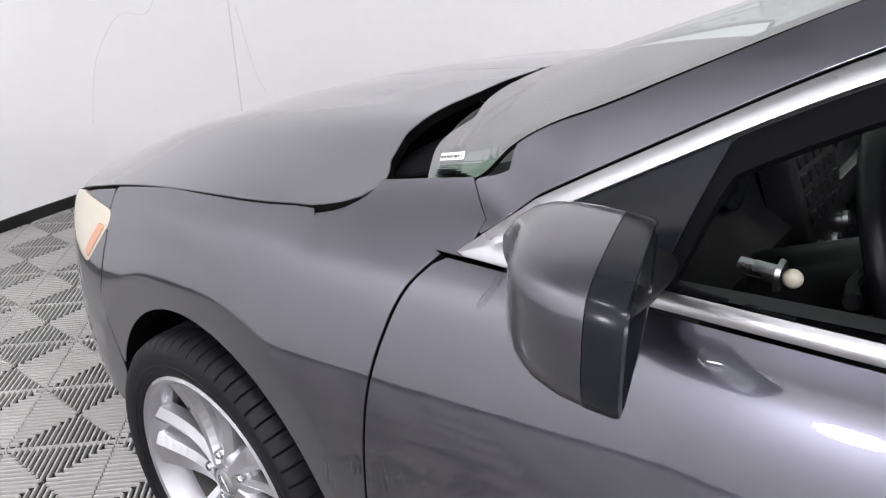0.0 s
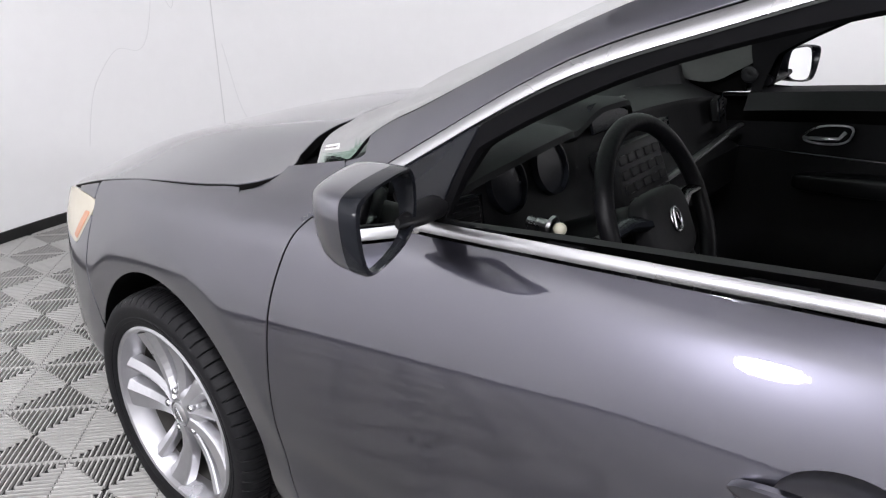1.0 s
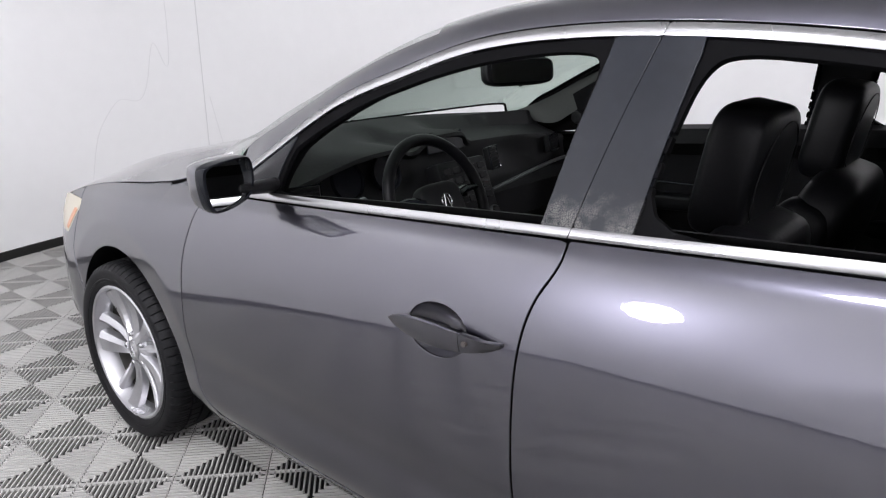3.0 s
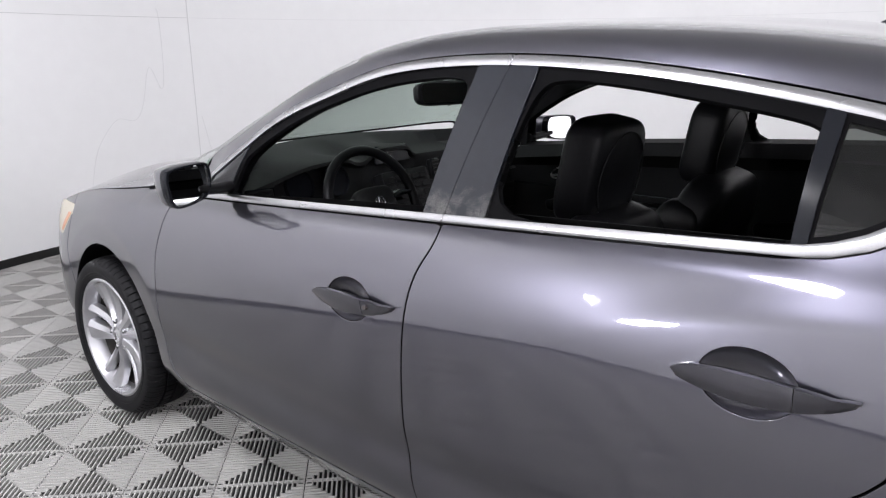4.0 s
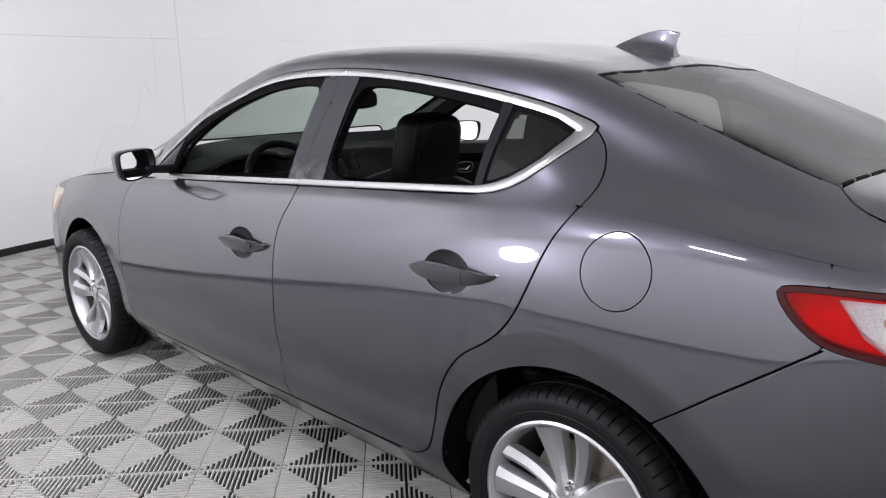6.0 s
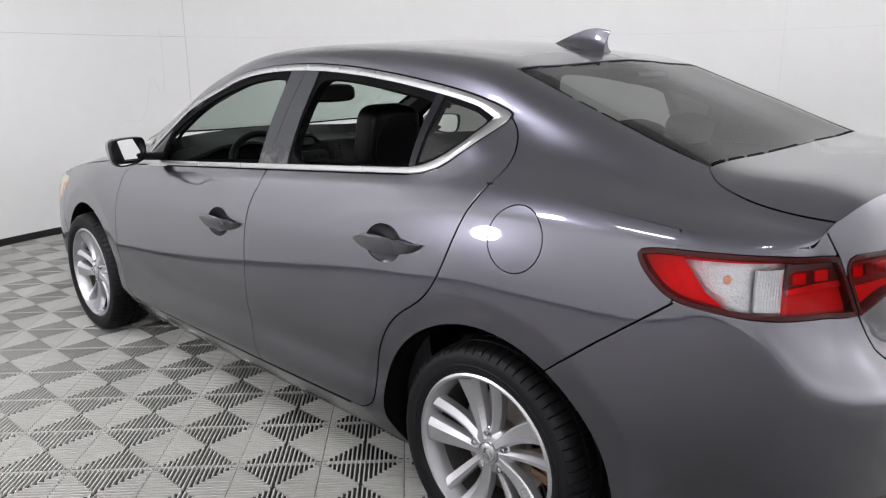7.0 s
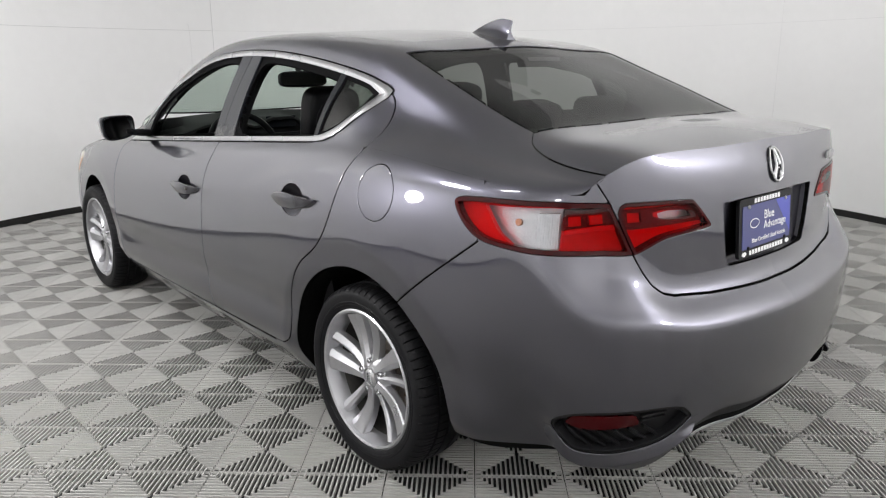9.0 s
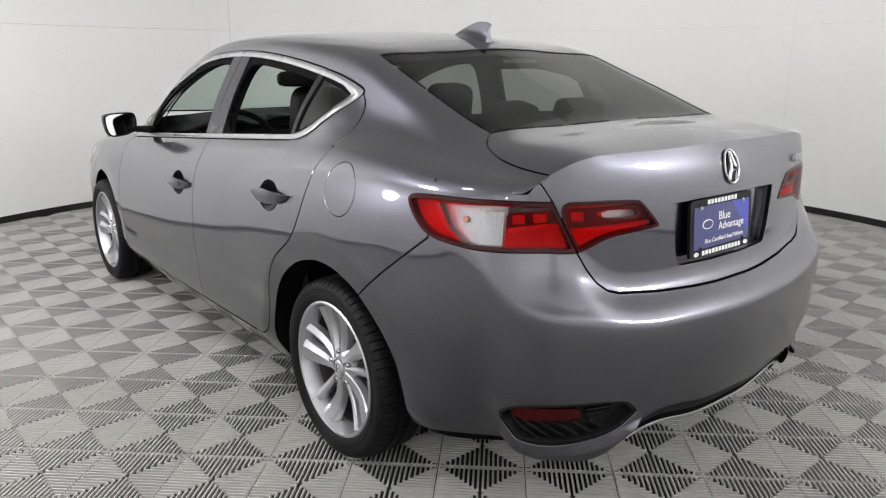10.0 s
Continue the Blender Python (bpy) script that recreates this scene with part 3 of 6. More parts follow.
# ---- more materials ----
def glass(name, tint, bend=4.2, rough=0.0, least=0.045):
    """A pane: tinted see-through with a mirror's share by the angle."""
    m = bpy.data.materials.new(name)
    m.use_nodes = True
    nt = m.node_tree
    nt.nodes.clear()
    out, mix = nt.nodes.new("ShaderNodeOutputMaterial"), nt.nodes.new("ShaderNodeMixShader")
    clear, shine, fres = nt.nodes.new("ShaderNodeBsdfTransparent"), nt.nodes.new("ShaderNodeBsdfGlossy"), nt.nodes.new("ShaderNodeLayerWeight")
    clear.inputs[0].default_value = (*tint, 1)
    shine.inputs["Roughness"].default_value = rough
    fres.inputs["Blend"].default_value = 0.5
    power, share = nt.nodes.new("ShaderNodeMath"), nt.nodes.new("ShaderNodeMath")
    power.operation, power.inputs[1].default_value = "POWER", bend
    share.operation, share.inputs[1].default_value, share.inputs[2].default_value = "MULTIPLY_ADD", 0.92, least
    nt.links.new(fres.outputs["Facing"], power.inputs[0])
    nt.links.new(power.outputs[0], share.inputs[0])
    nt.links.new(share.outputs[0], mix.inputs[0])
    nt.links.new(clear.outputs[0], mix.inputs[1])
    nt.links.new(shine.outputs[0], mix.inputs[2])
    nt.links.new(mix.outputs[0], out.inputs[0])
    return m


WINDSCREEN = glass("windscreen_glass", (0.80, 0.93, 0.85), 3.0)
DARK_GLASS = glass("tinted_glass", (0.20, 0.215, 0.20), 5.5)
RED_LENS = glass("red_lens", (0.90, 0.010, 0.016), 6.0, least=0.012)
CLEAR_LENS = glass("clear_lens", (0.90, 0.91, 0.92), 6.0, least=0.02)
CLOUDY_LENS = worn(material("cloudy_headlamp", (0.46, 0.42, 0.33), 0.25, 0.0, Coat_Weight=0.5), 20, 0.15)
AMBER = material("amber_reflector", (0.48, 0.22, 0.12), 0.25, 0.0, Coat_Weight=0.6)
REFLECTOR = worn(material("lamp_reflector", (0.43, 0.43, 0.44), 0.36, 0.8), 90, 0.2, 0.8, bump_scale=140)
LAMP_DARK = material("lamp_housing", (0.06, 0.05, 0.05), 0.25, 0.3)
RED_BACK = worn(material("red_lamp_backing", (0.42, 0.006, 0.010), 0.3, 0.0, Coat_Weight=0.3), 70, 0.25)
RED_PLASTIC = material("red_reflector", (0.035, 0.001, 0.002), 0.08, 0.0, Specular_IOR_Level=0.2)
LEATHER = worn(material("black_leather", (0.005, 0.005, 0.006), 0.42, 0.0, Specular_IOR_Level=0.16), 120, 0.25, 0.25)
SOFT_BLACK = worn(material("soft_black_trim", (0.010, 0.010, 0.011), 0.6, 0.0, Specular_IOR_Level=0.2), 90, 0.2, 0.2)
GREY_TRIM = worn(material("grey_headliner", (0.10, 0.105, 0.10), 0.85), 90, 0.1, 0.2)
SATIN = material("satin_silver", (0.55, 0.55, 0.56), 0.3, 0.9)
MIRROR = material("mirror_glass", (0.92, 0.93, 0.93), 0.01, 1.0)
DISC = worn(material("brake_disc_steel", (0.30, 0.27, 0.24), 0.4, 0.9), 60, 0.3)
RUST = worn(material("rusty_iron", (0.13, 0.075, 0.045), 0.85), 60, 0.4, 0.3)
PLATE_BLUE = material("blue_plate", (0.030, 0.036, 0.17), 0.35, 0.0, Coat_Weight=0.3)
BRIGHT_BLUE = material("bright_blue_plate", (0.035, 0.05, 0.40), 0.35, 0.0, Coat_Weight=0.3)
WHITE = material("white_print", (0.85, 0.85, 0.85), 0.5)
CREAM = material("cream_knob", (0.72, 0.68, 0.55), 0.35)


def weathered_black():
    """Black pillar film, its lacquer crazed and peeling in patches towards the belt line."""
    m = worn(material("weathered_black_film", (0.014, 0.016, 0.021), 0.24, 0.0, Specular_IOR_Level=0.28), 40, 0.2, rough=0.06)
    nt = m.node_tree
    b = nt.nodes["Principled BSDF"]
    co, sep = nt.nodes.new("ShaderNodeTexCoord"), nt.nodes.new("ShaderNodeSeparateXYZ")
    vor, noi = nt.nodes.new("ShaderNodeTexVoronoi"), nt.nodes.new("ShaderNodeTexNoise")
    vor.feature = "DISTANCE_TO_EDGE"
    vor.inputs["Scale"].default_value, noi.inputs["Scale"].default_value, noi.inputs["Detail"].default_value = 260, 22, 6
    for n in (vor, noi, sep):
        nt.links.new(co.outputs["Object"], n.inputs[0])
    low = nt.nodes.new("ShaderNodeMapRange")
    low.inputs["From Min"].default_value, low.inputs["From Max"].default_value = 1.16, 1.0
    nt.links.new(sep.outputs["Z"], low.inputs["Value"])
    mul, thr = nt.nodes.new("ShaderNodeMath"), nt.nodes.new("ShaderNodeMapRange")
    mul.operation = "MULTIPLY"
    nt.links.new(low.outputs[0], mul.inputs[0])
    nt.links.new(noi.outputs["Fac"], mul.inputs[1])
    thr.inputs["From Min"].default_value, thr.inputs["From Max"].default_value = 0.30, 0.48
    nt.links.new(mul.outputs[0], thr.inputs["Value"])
    crack = nt.nodes.new("ShaderNodeMapRange")
    crack.inputs["From Min"].default_value, crack.inputs["From Max"].default_value = 0.05, 0.12
    nt.links.new(vor.outputs["Distance"], crack.inputs["Value"])
    both_f = nt.nodes.new("ShaderNodeMath")
    both_f.operation = "MULTIPLY"
    nt.links.new(thr.outputs[0], both_f.inputs[0])
    nt.links.new(crack.outputs[0], both_f.inputs[1])
    mixc = nt.nodes.new("ShaderNodeMix")
    mixc.data_type = "RGBA"
    old = b.inputs["Base Color"].links[0].from_socket
    nt.links.new(old, mixc.inputs["A"])
    mixc.inputs["B"].default_value = (0.10, 0.098, 0.095, 1)
    nt.links.new(both_f.outputs[0], mixc.inputs["Factor"])
    nt.links.new(mixc.outputs["Result"], b.inputs["Base Color"])
    return m


WEATHERED = weathered_black()


# ---- upper body ----
def by_side(f):
    """A side-view outline (x, z) as a test on the upper skin."""
    def g(x, w):
        p = upper(x, w)
        return np.maximum(f(p[..., 0], p[..., 2]), np.abs(w) - 0.5)
    return g


def by_plan(f):
    def g(x, w):
        p = upper(x, w)
        return f(p[..., 0], np.abs(p[..., 1]))
    return g


xs_top = np.linspace(0.73, -1.245, 70)
dlo = [(0.806, 0.9125)] + [(x, float(edge_z(x))) for x in xs_top] + [(-1.262, 1.203), (-1.258, 1.185), (-1.225, 1.15), (-1.193, 1.118), (-1.15, 1.083), (-1.109, 1.060), (-1.06, 1.044), (-1.014, 1.036)] + [(x, float(belt(x)) - 0.001) for x in np.linspace(-0.98, 0.79, 30)]
dlo_in = [(0.748, 0.934)] + [(x, float(edge_z(x)) - 0.021) for x in np.linspace(0.70, -1.16, 66)] + [(-1.218, 1.193), (-1.205, 1.172), (-1.171, 1.130), (-1.135, 1.103), (-1.100, 1.082), (-1.06, 1.066), (-1.02, 1.056)] + [(x, float(belt(x)) + 0.0175) for x in np.linspace(-0.98, 0.73, 30)]
in_dlo, in_trim = inside(dlo), inside(dlo_in)
split_line = lambda x, z: (np.asarray(x) + 0.288) + 0.258 * (np.asarray(z) - 0.99)   # minus behind the door gap
ahead = lambda x, z: -split_line(x, z) + 0.0015
behind = lambda x, z: split_line(x, z) + 0.0015
front_hole = chaikin([(0.547, 0.952), (0.544, 0.957), (0.521, 1.052), (0.513, 1.062), (0.43, 1.112), (0.30, 1.179), (0.15, 1.230), (0.0, 1.269), (-0.12, 1.287), (-0.21, 1.295), (-0.278, 1.286), (-0.262, 1.20), (-0.228, 1.008), (-0.226, 1.001), (-0.215, 0.999), (0.10, 0.978), (0.51, 0.950)], 2)
rear_hole = chaikin([(-0.407, 1.012), (-0.432, 1.18), (-0.455, 1.272), (-0.50, 1.297), (-0.66, 1.285), (-0.82, 1.263), (-0.94, 1.245), (-0.997, 1.232), (-1.003, 1.215), (-1.001, 1.08), (-1.0, 1.056), (-0.96, 1.053), (-0.7, 1.035)], 2)
in_fhole, in_rhole = inside(front_hole), inside(rear_hole)
post = inside([(-0.999, 1.30), (-1.001, 1.03), (-1.022, 1.03), (-1.030, 1.30)])
behind_post = lambda x, z: np.asarray(x) + 1.021 + 0.04 * (np.asarray(z) - 1.05)
sail = inside([(0.83, 0.90), (0.567, 0.92), (0.524, 1.10), (0.60, 1.12)])
pillar_f = inside([(-0.292, 1.33), (-0.285, 1.28), (-0.228, 0.99), (-0.40, 0.97), (-0.45, 1.35)])
pillar_r = inside([(-0.444, 1.34), (-0.444, 1.29), (-0.399, 0.99), (-0.2, 0.97), (-0.3, 1.34)])

screen_side = lambda x: 0.684 + 0.032 * ease(0.72, 0.88, x)
screen_top = lambda y: 0.285 - 0.12 * (np.asarray(y) / 0.6) ** 2
screen_base = lambda y: 1.085 - 0.20 * (np.asarray(y) / 0.66) ** 2 + 0.07 * ease(0.62, 0.71, np.abs(y))
tail_top = lambda y: -1.215 + 0.025 * (np.asarray(y) / 0.55) ** 2
tail_base = lambda y: -1.800 + 0.032 * (np.asarray(y) / 0.57) ** 2
tail_edge = Spline([-1.15, -1.2, -1.3, -1.43, -1.6, -1.765, -1.85], [0.545, 0.553, 0.560, 0.567, 0.574, 0.570, 0.565])


def in_screen(x, w):
    y = upper(x, w)[..., 1]
    k = ease(0.60, 0.86, x)
    side = (1 - k) * (0.492 - np.abs(w)) * 0.6 + k * (y - screen_side(x))
    return np.maximum.reduce([side, np.asarray(x) - screen_base(y), screen_top(y) - np.asarray(x)])


def in_tail_glass(x, w):
    y = upper(x, w)[..., 1]
    return np.maximum.reduce([np.abs(y) - tail_edge(x), np.asarray(x) - tail_top(y), tail_base(y) - np.asarray(x)])


lid_edge = Spline([-1.70, -1.768, -1.80, -1.85, -1.91, -1.97, -2.04, -2.2], [0.50, 0.572, 0.612, 0.642, 0.656, 0.658, 0.652, 0.63])


def in_lid(x, w):
    y = upper(x, w)[..., 1]
    return np.maximum(np.abs(y) - lid_edge(x), np.asarray(x) - tail_base(y) + 0.006)


# the edge along which the tail's skin meets the boot lid's top
s_lip = np.linspace(s_at(-1.98), LONG, 60)
z_lip = np.full(60, 1.03)
for _ in range(12):
    p = body(s_lip, z_lip)
    z_lip = 0.5 * z_lip + 0.5 * np.clip(deck_z(p[:, 0], p[:, 1]), 0.97, 1.09)
p = body(s_lip, z_lip)
lip_x = np.interp(np.linspace(0, 0.74, 80), p[::-1, 1], p[::-1, 0])
lip_of = lambda y: np.interp(np.abs(y), np.linspace(0, 0.74, 80), lip_x)
lip_z = lambda s: np.interp(s, s_lip, z_lip)


def ahead_of_lip(x, w):
    p = upper(x, w)
    return lip_of(p[..., 1]) - p[..., 0]


UFLIP = 1 if np.cross(upper(-0.3 + 1e-3, 0.9) - upper(-0.3, 0.9), upper(-0.3, 0.901) - upper(-0.3, 0.9))[2] > 0 else -1


def up_sheet(name, f, x0, x1, w0, w1, n=150, k=60, depth=0.012, off=0.0, mirror=False, lip=0.002, bend=None, seam=None):
    """A sheet on the left half of the upper skin, or over both halves if w0 is minus."""
    return sheet(name, upper, np.linspace(x0, x1, n), np.linspace(w0, w1, k), f, depth=depth, off=off, flip=UFLIP, mirror=mirror, lip=lip, bend=bend, seam=seam)


def up_pair(name, f, x0, x1, w0, w1, mat, n=150, k=60, depth=0.012, off=0.0, label="", parent=None, bend=None, seam=None):
    return [part(name, up_sheet(name, f, x0, x1, w0, w1, n, k, depth, off, mir, 0.002, bend, seam), mat, parent or car, label) for mir in (False, True)]


def foot_line(x, w):
    """The seam across the foot of the front pillar, plus ahead of it."""
    return np.asarray(x) - 0.796 - 1.2 * np.clip(0.752 - upper(x, w)[..., 1], 0, 0.06)


def half_roof(x, w):
    """Roof with its pillars: all of the upper skin that is neither window, lid nor glass."""
    return np.maximum.reduce([-by_side(grow(in_dlo, 0.0065))(x, w), -in_screen(x, w) + 0.004, -in_tail_glass(x, w) + 0.004,
                              -in_lid(x, w) + 0.003, foot_line(x, w) + 0.003, np.minimum(np.asarray(x) - 0.79, 0.711 - upper(x, w)[..., 1]), -2.135 - np.asarray(x), ahead_of_lip(x, w),
                              by_side(grow(in_rear_door, 0.0))(x, w) * -1 + 0.0015])


# roof and pillars over both halves: w runs to 1 in the middle, so each half is its own sheet
for mir in (False, True):
    part("roof_half", sheet("roof_half", upper, np.linspace(-2.14, 0.90, 250), np.linspace(0, 1, 110), half_roof, depth=0.014, flip=UFLIP, mirror=mir, bend=bend_up, seam=up_seam), PAINT, car)
# door upper behind the rear window, above the belt
up_pair("rear_door_upper", lambda x, w: np.maximum(by_side(less(grow(in_rear_door, -GAP), grow(in_dlo, 0.002)))(x, w), np.asarray(x) + 0.98), -1.36, -0.9, 0.0, 0.42, PAINT, 60, 50, bend=bend_up, seam=up_seam)
# wing top between pillar foot and bonnet
in_bonnet_plan = inside(smooth_run([(1.06, 0.635), (1.018, 0.690), (1.010, 0.722), (1.032, 0.756), (1.085, 0.778)], 24) + [(x, float(seam_y(x))) for x in np.linspace(1.12, 1.9, 14)] + [(1.97, 0.69), (2.04, 0.60), (2.09, 0.40), (2.13, 0.0), (1.19, 0.0), (1.182, 0.147), (1.152, 0.37), (1.108, 0.545)])
up_pair("front_wing_top", lambda x, w: np.maximum.reduce([-foot_line(x, w), -by_plan(grow(in_bonnet_plan, 0.004))(x, w), 0.711 - upper(x, w)[..., 1]]), 0.78, 1.10, 0.0, 0.5, PAINT, 60, 60, bend=bend_up, seam=up_seam)
# glass
def screen_normal(x, w, nor):
    """The windscreen is one even bow from side to side."""
    slope = (mid_z(x + 0.02) - mid_z(x - 0.02)) / 0.04
    return np.stack([-slope, 0.30 * upper(x, w)[..., 1], 1 + 0 * slope], -1)


for mir in (False, True):
    pane = part("windscreen", sheet("windscreen", upper, np.linspace(0.10, 1.12, 100), np.linspace(0.30, 1, 90), lambda x, w: in_screen(x, w), depth=0.0, off=-0.003, flip=UFLIP, mirror=mir, bend=screen_normal), WINDSCREEN, car)
    pane.visible_shadow = False
    part("windscreen_seal", sheet("windscreen_seal", upper, np.linspace(0.10, 1.12, 300), np.linspace(0.30, 1, 180), lambda x, w: np.maximum(in_screen(x, w), -in_screen(x, w) - 0.008), depth=0.006, off=-0.0035, flip=UFLIP, mirror=mir), SEAL, car)
    pane = part("rear_window", sheet("rear_window", upper, np.linspace(-1.84, -1.15, 50), np.linspace(0.45, 1, 40), in_tail_glass, depth=0.0, off=-0.003, flip=UFLIP, mirror=mir), DARK_GLASS, car)
    pane.visible_shadow = False
    part("rear_window_seal", sheet("rear_window_seal", upper, np.linspace(-1.84, -1.15, 90), np.linspace(0.45, 1, 70), lambda x, w: np.maximum(in_tail_glass(x, w), -in_tail_glass(x, w) - 0.006), depth=0.006, off=-0.0015, flip=UFLIP, mirror=mir), SEAL, car)
# chrome, frames, pillar films and fixed panes of the side windows
ring = less(in_dlo, in_trim)


def round_trim(x, w, nor):
    """The strip's face is rounded across its width."""
    p = upper(x, w)
    px, pz, e = p[:, 0], p[:, 2], 2e-3
    outer, inner = -in_dlo(px, pz), in_trim(px, pz)
    t = np.clip(outer / (outer + inner + 1e-6), 0, 1)
    gx, gz = in_dlo(px + e, pz) - in_dlo(px - e, pz), in_dlo(px, pz + e) - in_dlo(px, pz - e)
    g = np.stack([gx, 0 * gx, gz], -1) / (np.hypot(gx, gz)[:, None] + 1e-9)
    return nor + g * (0.55 * (1 - 2 * t))[:, None]


up_pair("window_trim", by_side(both(ring, ahead)), -0.45, 0.83, 0.0, 0.45, CHROME, 190, 110, 0.012, 0.004, "brushed chrome window surround", bend=round_trim)
up_pair("window_trim", by_side(both(ring, behind)), -1.28, -0.25, 0.0, 0.45, CHROME, 170, 110, 0.012, 0.004, "brushed chrome window surround", bend=round_trim)
up_pair("pillar_film", by_side(both(grow(in_trim, -0.0005), pillar_f, ahead)), -0.42, -0.2, 0.0, 0.42, WEATHERED, 60, 60, 0.012, 0.003, "weathered black pillar film with peeling lacquer")
up_pair("pillar_film", by_side(both(grow(in_trim, -0.0005), pillar_r, behind)), -0.47, -0.25, 0.0, 0.42, WEATHERED, 60, 60, 0.012, 0.003, "weathered black pillar film with peeling lacquer")
up_pair("mirror_foot_panel", by_side(both(grow(in_trim, -0.0005), sail)), 0.48, 0.80, 0.0, 0.45, GLOSS_BLACK, 50, 50, 0.012, 0.0, "glossy black triangle before the window")
up_pair("window_frame", by_side(less(both(grow(in_trim, -0.0005), ahead), in_fhole, grow(pillar_f, 0.001), grow(sail, 0.001))), -0.40, 0.62, 0.0, 0.45, SEAL, 170, 80, 0.012, -0.004, "black rubber window frame")
up_pair("window_frame", by_side(less(both(grow(in_trim, -0.0005), behind, lambda x, z: -behind_post(x, z) - 0.001), in_rhole, grow(pillar_r, 0.001), post)), -1.05, -0.35, 0.0, 0.45, SEAL, 120, 80, 0.014, -0.004, "black rubber window frame")
up_pair("window_post", by_side(both(in_trim, post)), -1.06, -0.97, 0.0, 0.42, GLOSS_BLACK, 24, 50, 0.03, 0.004, "dark upright bar before the quarter window")
in_quarter = both(grow(in_trim, -0.004), behind_post)
for ob in up_pair("quarter_window", by_side(in_quarter), -1.24, -1.0, 0.0, 0.42, DARK_GLASS, 40, 40, 0.0, -0.003):
    ob.visible_shadow = False
up_pair("quarter_window_seal", by_side(both(less(grow(in_trim, -0.0005), grow(in_quarter, -0.006)), behind_post)), -1.24, -1.0, 0.0, 0.42, SEAL, 60, 60, 0.006, -0.001)
# bonnet
KEEP_BONNET = lambda x, k: in_bonnet_plan(x, np.abs(bonnet(x, k)[..., 1]))
BFLIP = 1 if np.cross(bonnet(1.5 + 1e-3, 0.1) - bonnet(1.5, 0.1), bonnet(1.5, 0.101) - bonnet(1.5, 0.1))[2] > 0 else -1
part("bonnet", sheet("bonnet", bonnet, np.linspace(0.97, 2.11, 110), np.linspace(-1.03, 1.03, 111), lambda x, k: grow(KEEP_BONNET, -0.002)(x, k), depth=0.02, flip=BFLIP), PAINT, car)
# boot lid: top and tail face
for mir in (False, True):
    part("boot_lid_top", sheet("boot_lid_top", upper, np.linspace(-2.19, -1.74, 60), np.linspace(0.38, 1, 80), lambda x, w: np.maximum(in_lid(x, w) + 0.002, ahead_of_lip(x, w)), depth=0.0, flip=UFLIP, mirror=mir), PAINT, car)

lamp_in = inside(chaikin([(4.980, 0.954), (5.119, 0.952), (5.275, 0.944), (5.289, 0.938), (5.361, 0.870), (5.356, 0.863), (5.20, 0.855), (5.16, 0.848), (5.10, 0.828), (5.073, 0.821), (5.069, 0.824)], 2))
lid_side = inside([(4.86, 1.10), (4.905, 1.03), (4.975, 0.954), (5.067, 0.822), (5.10, 0.775), (5.13, 0.740), (5.165, 0.716), (5.21, 0.703), (5.35, 0.688), (5.50, 0.680), (5.60, 0.677), (LONG + 0.3, 0.676), (LONG + 0.3, 1.2)])
recess = inside(chaikin([(5.405, 0.925), (LONG + 0.3, 0.925), (LONG + 0.3, 0.735), (5.475, 0.735), (5.44, 0.745), (5.41, 0.905)], 1))
handed = lambda f: (lambda q, z: f(np.where(np.asarray(q) > LONG, 2 * LONG - np.asarray(q), q), z))
under_lip = lambda s, z: np.asarray(z) - lip_z(s)
lid_face = less(both(grow(lid_side, -0.003), under_lip), grow(lamp_in, 0.002), recess)
QT = np.linspace(4.86, 2 * LONG - 4.86, 330)
ZT = np.linspace(0.66, 1.085, 110)
part("boot_lid", sheet("boot_lid", body, QT, ZT, handed(lid_face), depth=0.014, flip=FLIP), PAINT, car)
part("plate_recess", sheet("plate_recess", body, np.linspace(5.36, 2 * LONG - 5.36, 120), np.linspace(0.72, 0.94, 50), handed(grow(recess, 0.004)), depth=0.0, off=-0.028, flip=FLIP), PAINT, car)
bm = bmesh.new()
rim_pts = [(5.405, 0.925), (5.41, 0.905), (5.44, 0.745), (5.475, 0.735), (LONG, 0.735)]
rim_pts += [(2 * LONG - a, b) for a, b in rim_pts[-2::-1]] + [(LONG, 0.925)]
dense = []
for (a, b), (c, d) in zip(rim_pts, rim_pts[1:] + rim_pts[:1]):
    dense += [(a + (c - a) * k / 8, b + (d - b) * k / 8) for k in range(8)]
o = body(np.array([a for a, b in dense]), np.array([b for a, b in dense]))
ring_o = [bm.verts.new(v) for v in o]
ring_i = [bm.verts.new((v[0] + 0.030, v[1], v[2])) for v in o]
for k in range(len(o)):
    j = (k + 1) % len(o)
    bm.faces.new((ring_o[k], ring_o[j], ring_i[j], ring_i[k]))
part("recess_rim", bm, PAINT, car)

# quarter panel behind the lamp and up to the lid, and the tail bumper
fog = inside(chaikin([(4.795, 0.365), (4.855, 0.424), (4.95, 0.440), (5.19, 0.428), (5.245, 0.385), (5.248, 0.368), (5.17, 0.318), (5.03, 0.300), (4.90, 0.302), (4.86, 0.310)], 2))
low_edge = Spline([4.2, 4.5, 4.7, 4.86, 5.03, 5.2, 5.26, 5.30, 5.5, LONG], [0.25, 0.262, 0.262, 0.245, 0.235, 0.262, 0.33, 0.352, 0.345, 0.342])
bumper_zone = both(less(lambda s, z: tail_seam(plan_x(s), z) + GAP, grow(lamp_out, 0.003), grow(lid_side, 0.004), lambda s, z: arches[1](plan_x(s), z), grow(fog, 0.001)),
                   lambda s, z: low_edge(s) - np.asarray(z), lambda s, z: np.asarray(z) - np.where(np.asarray(s) < 4.97, 0.862, 0.95))
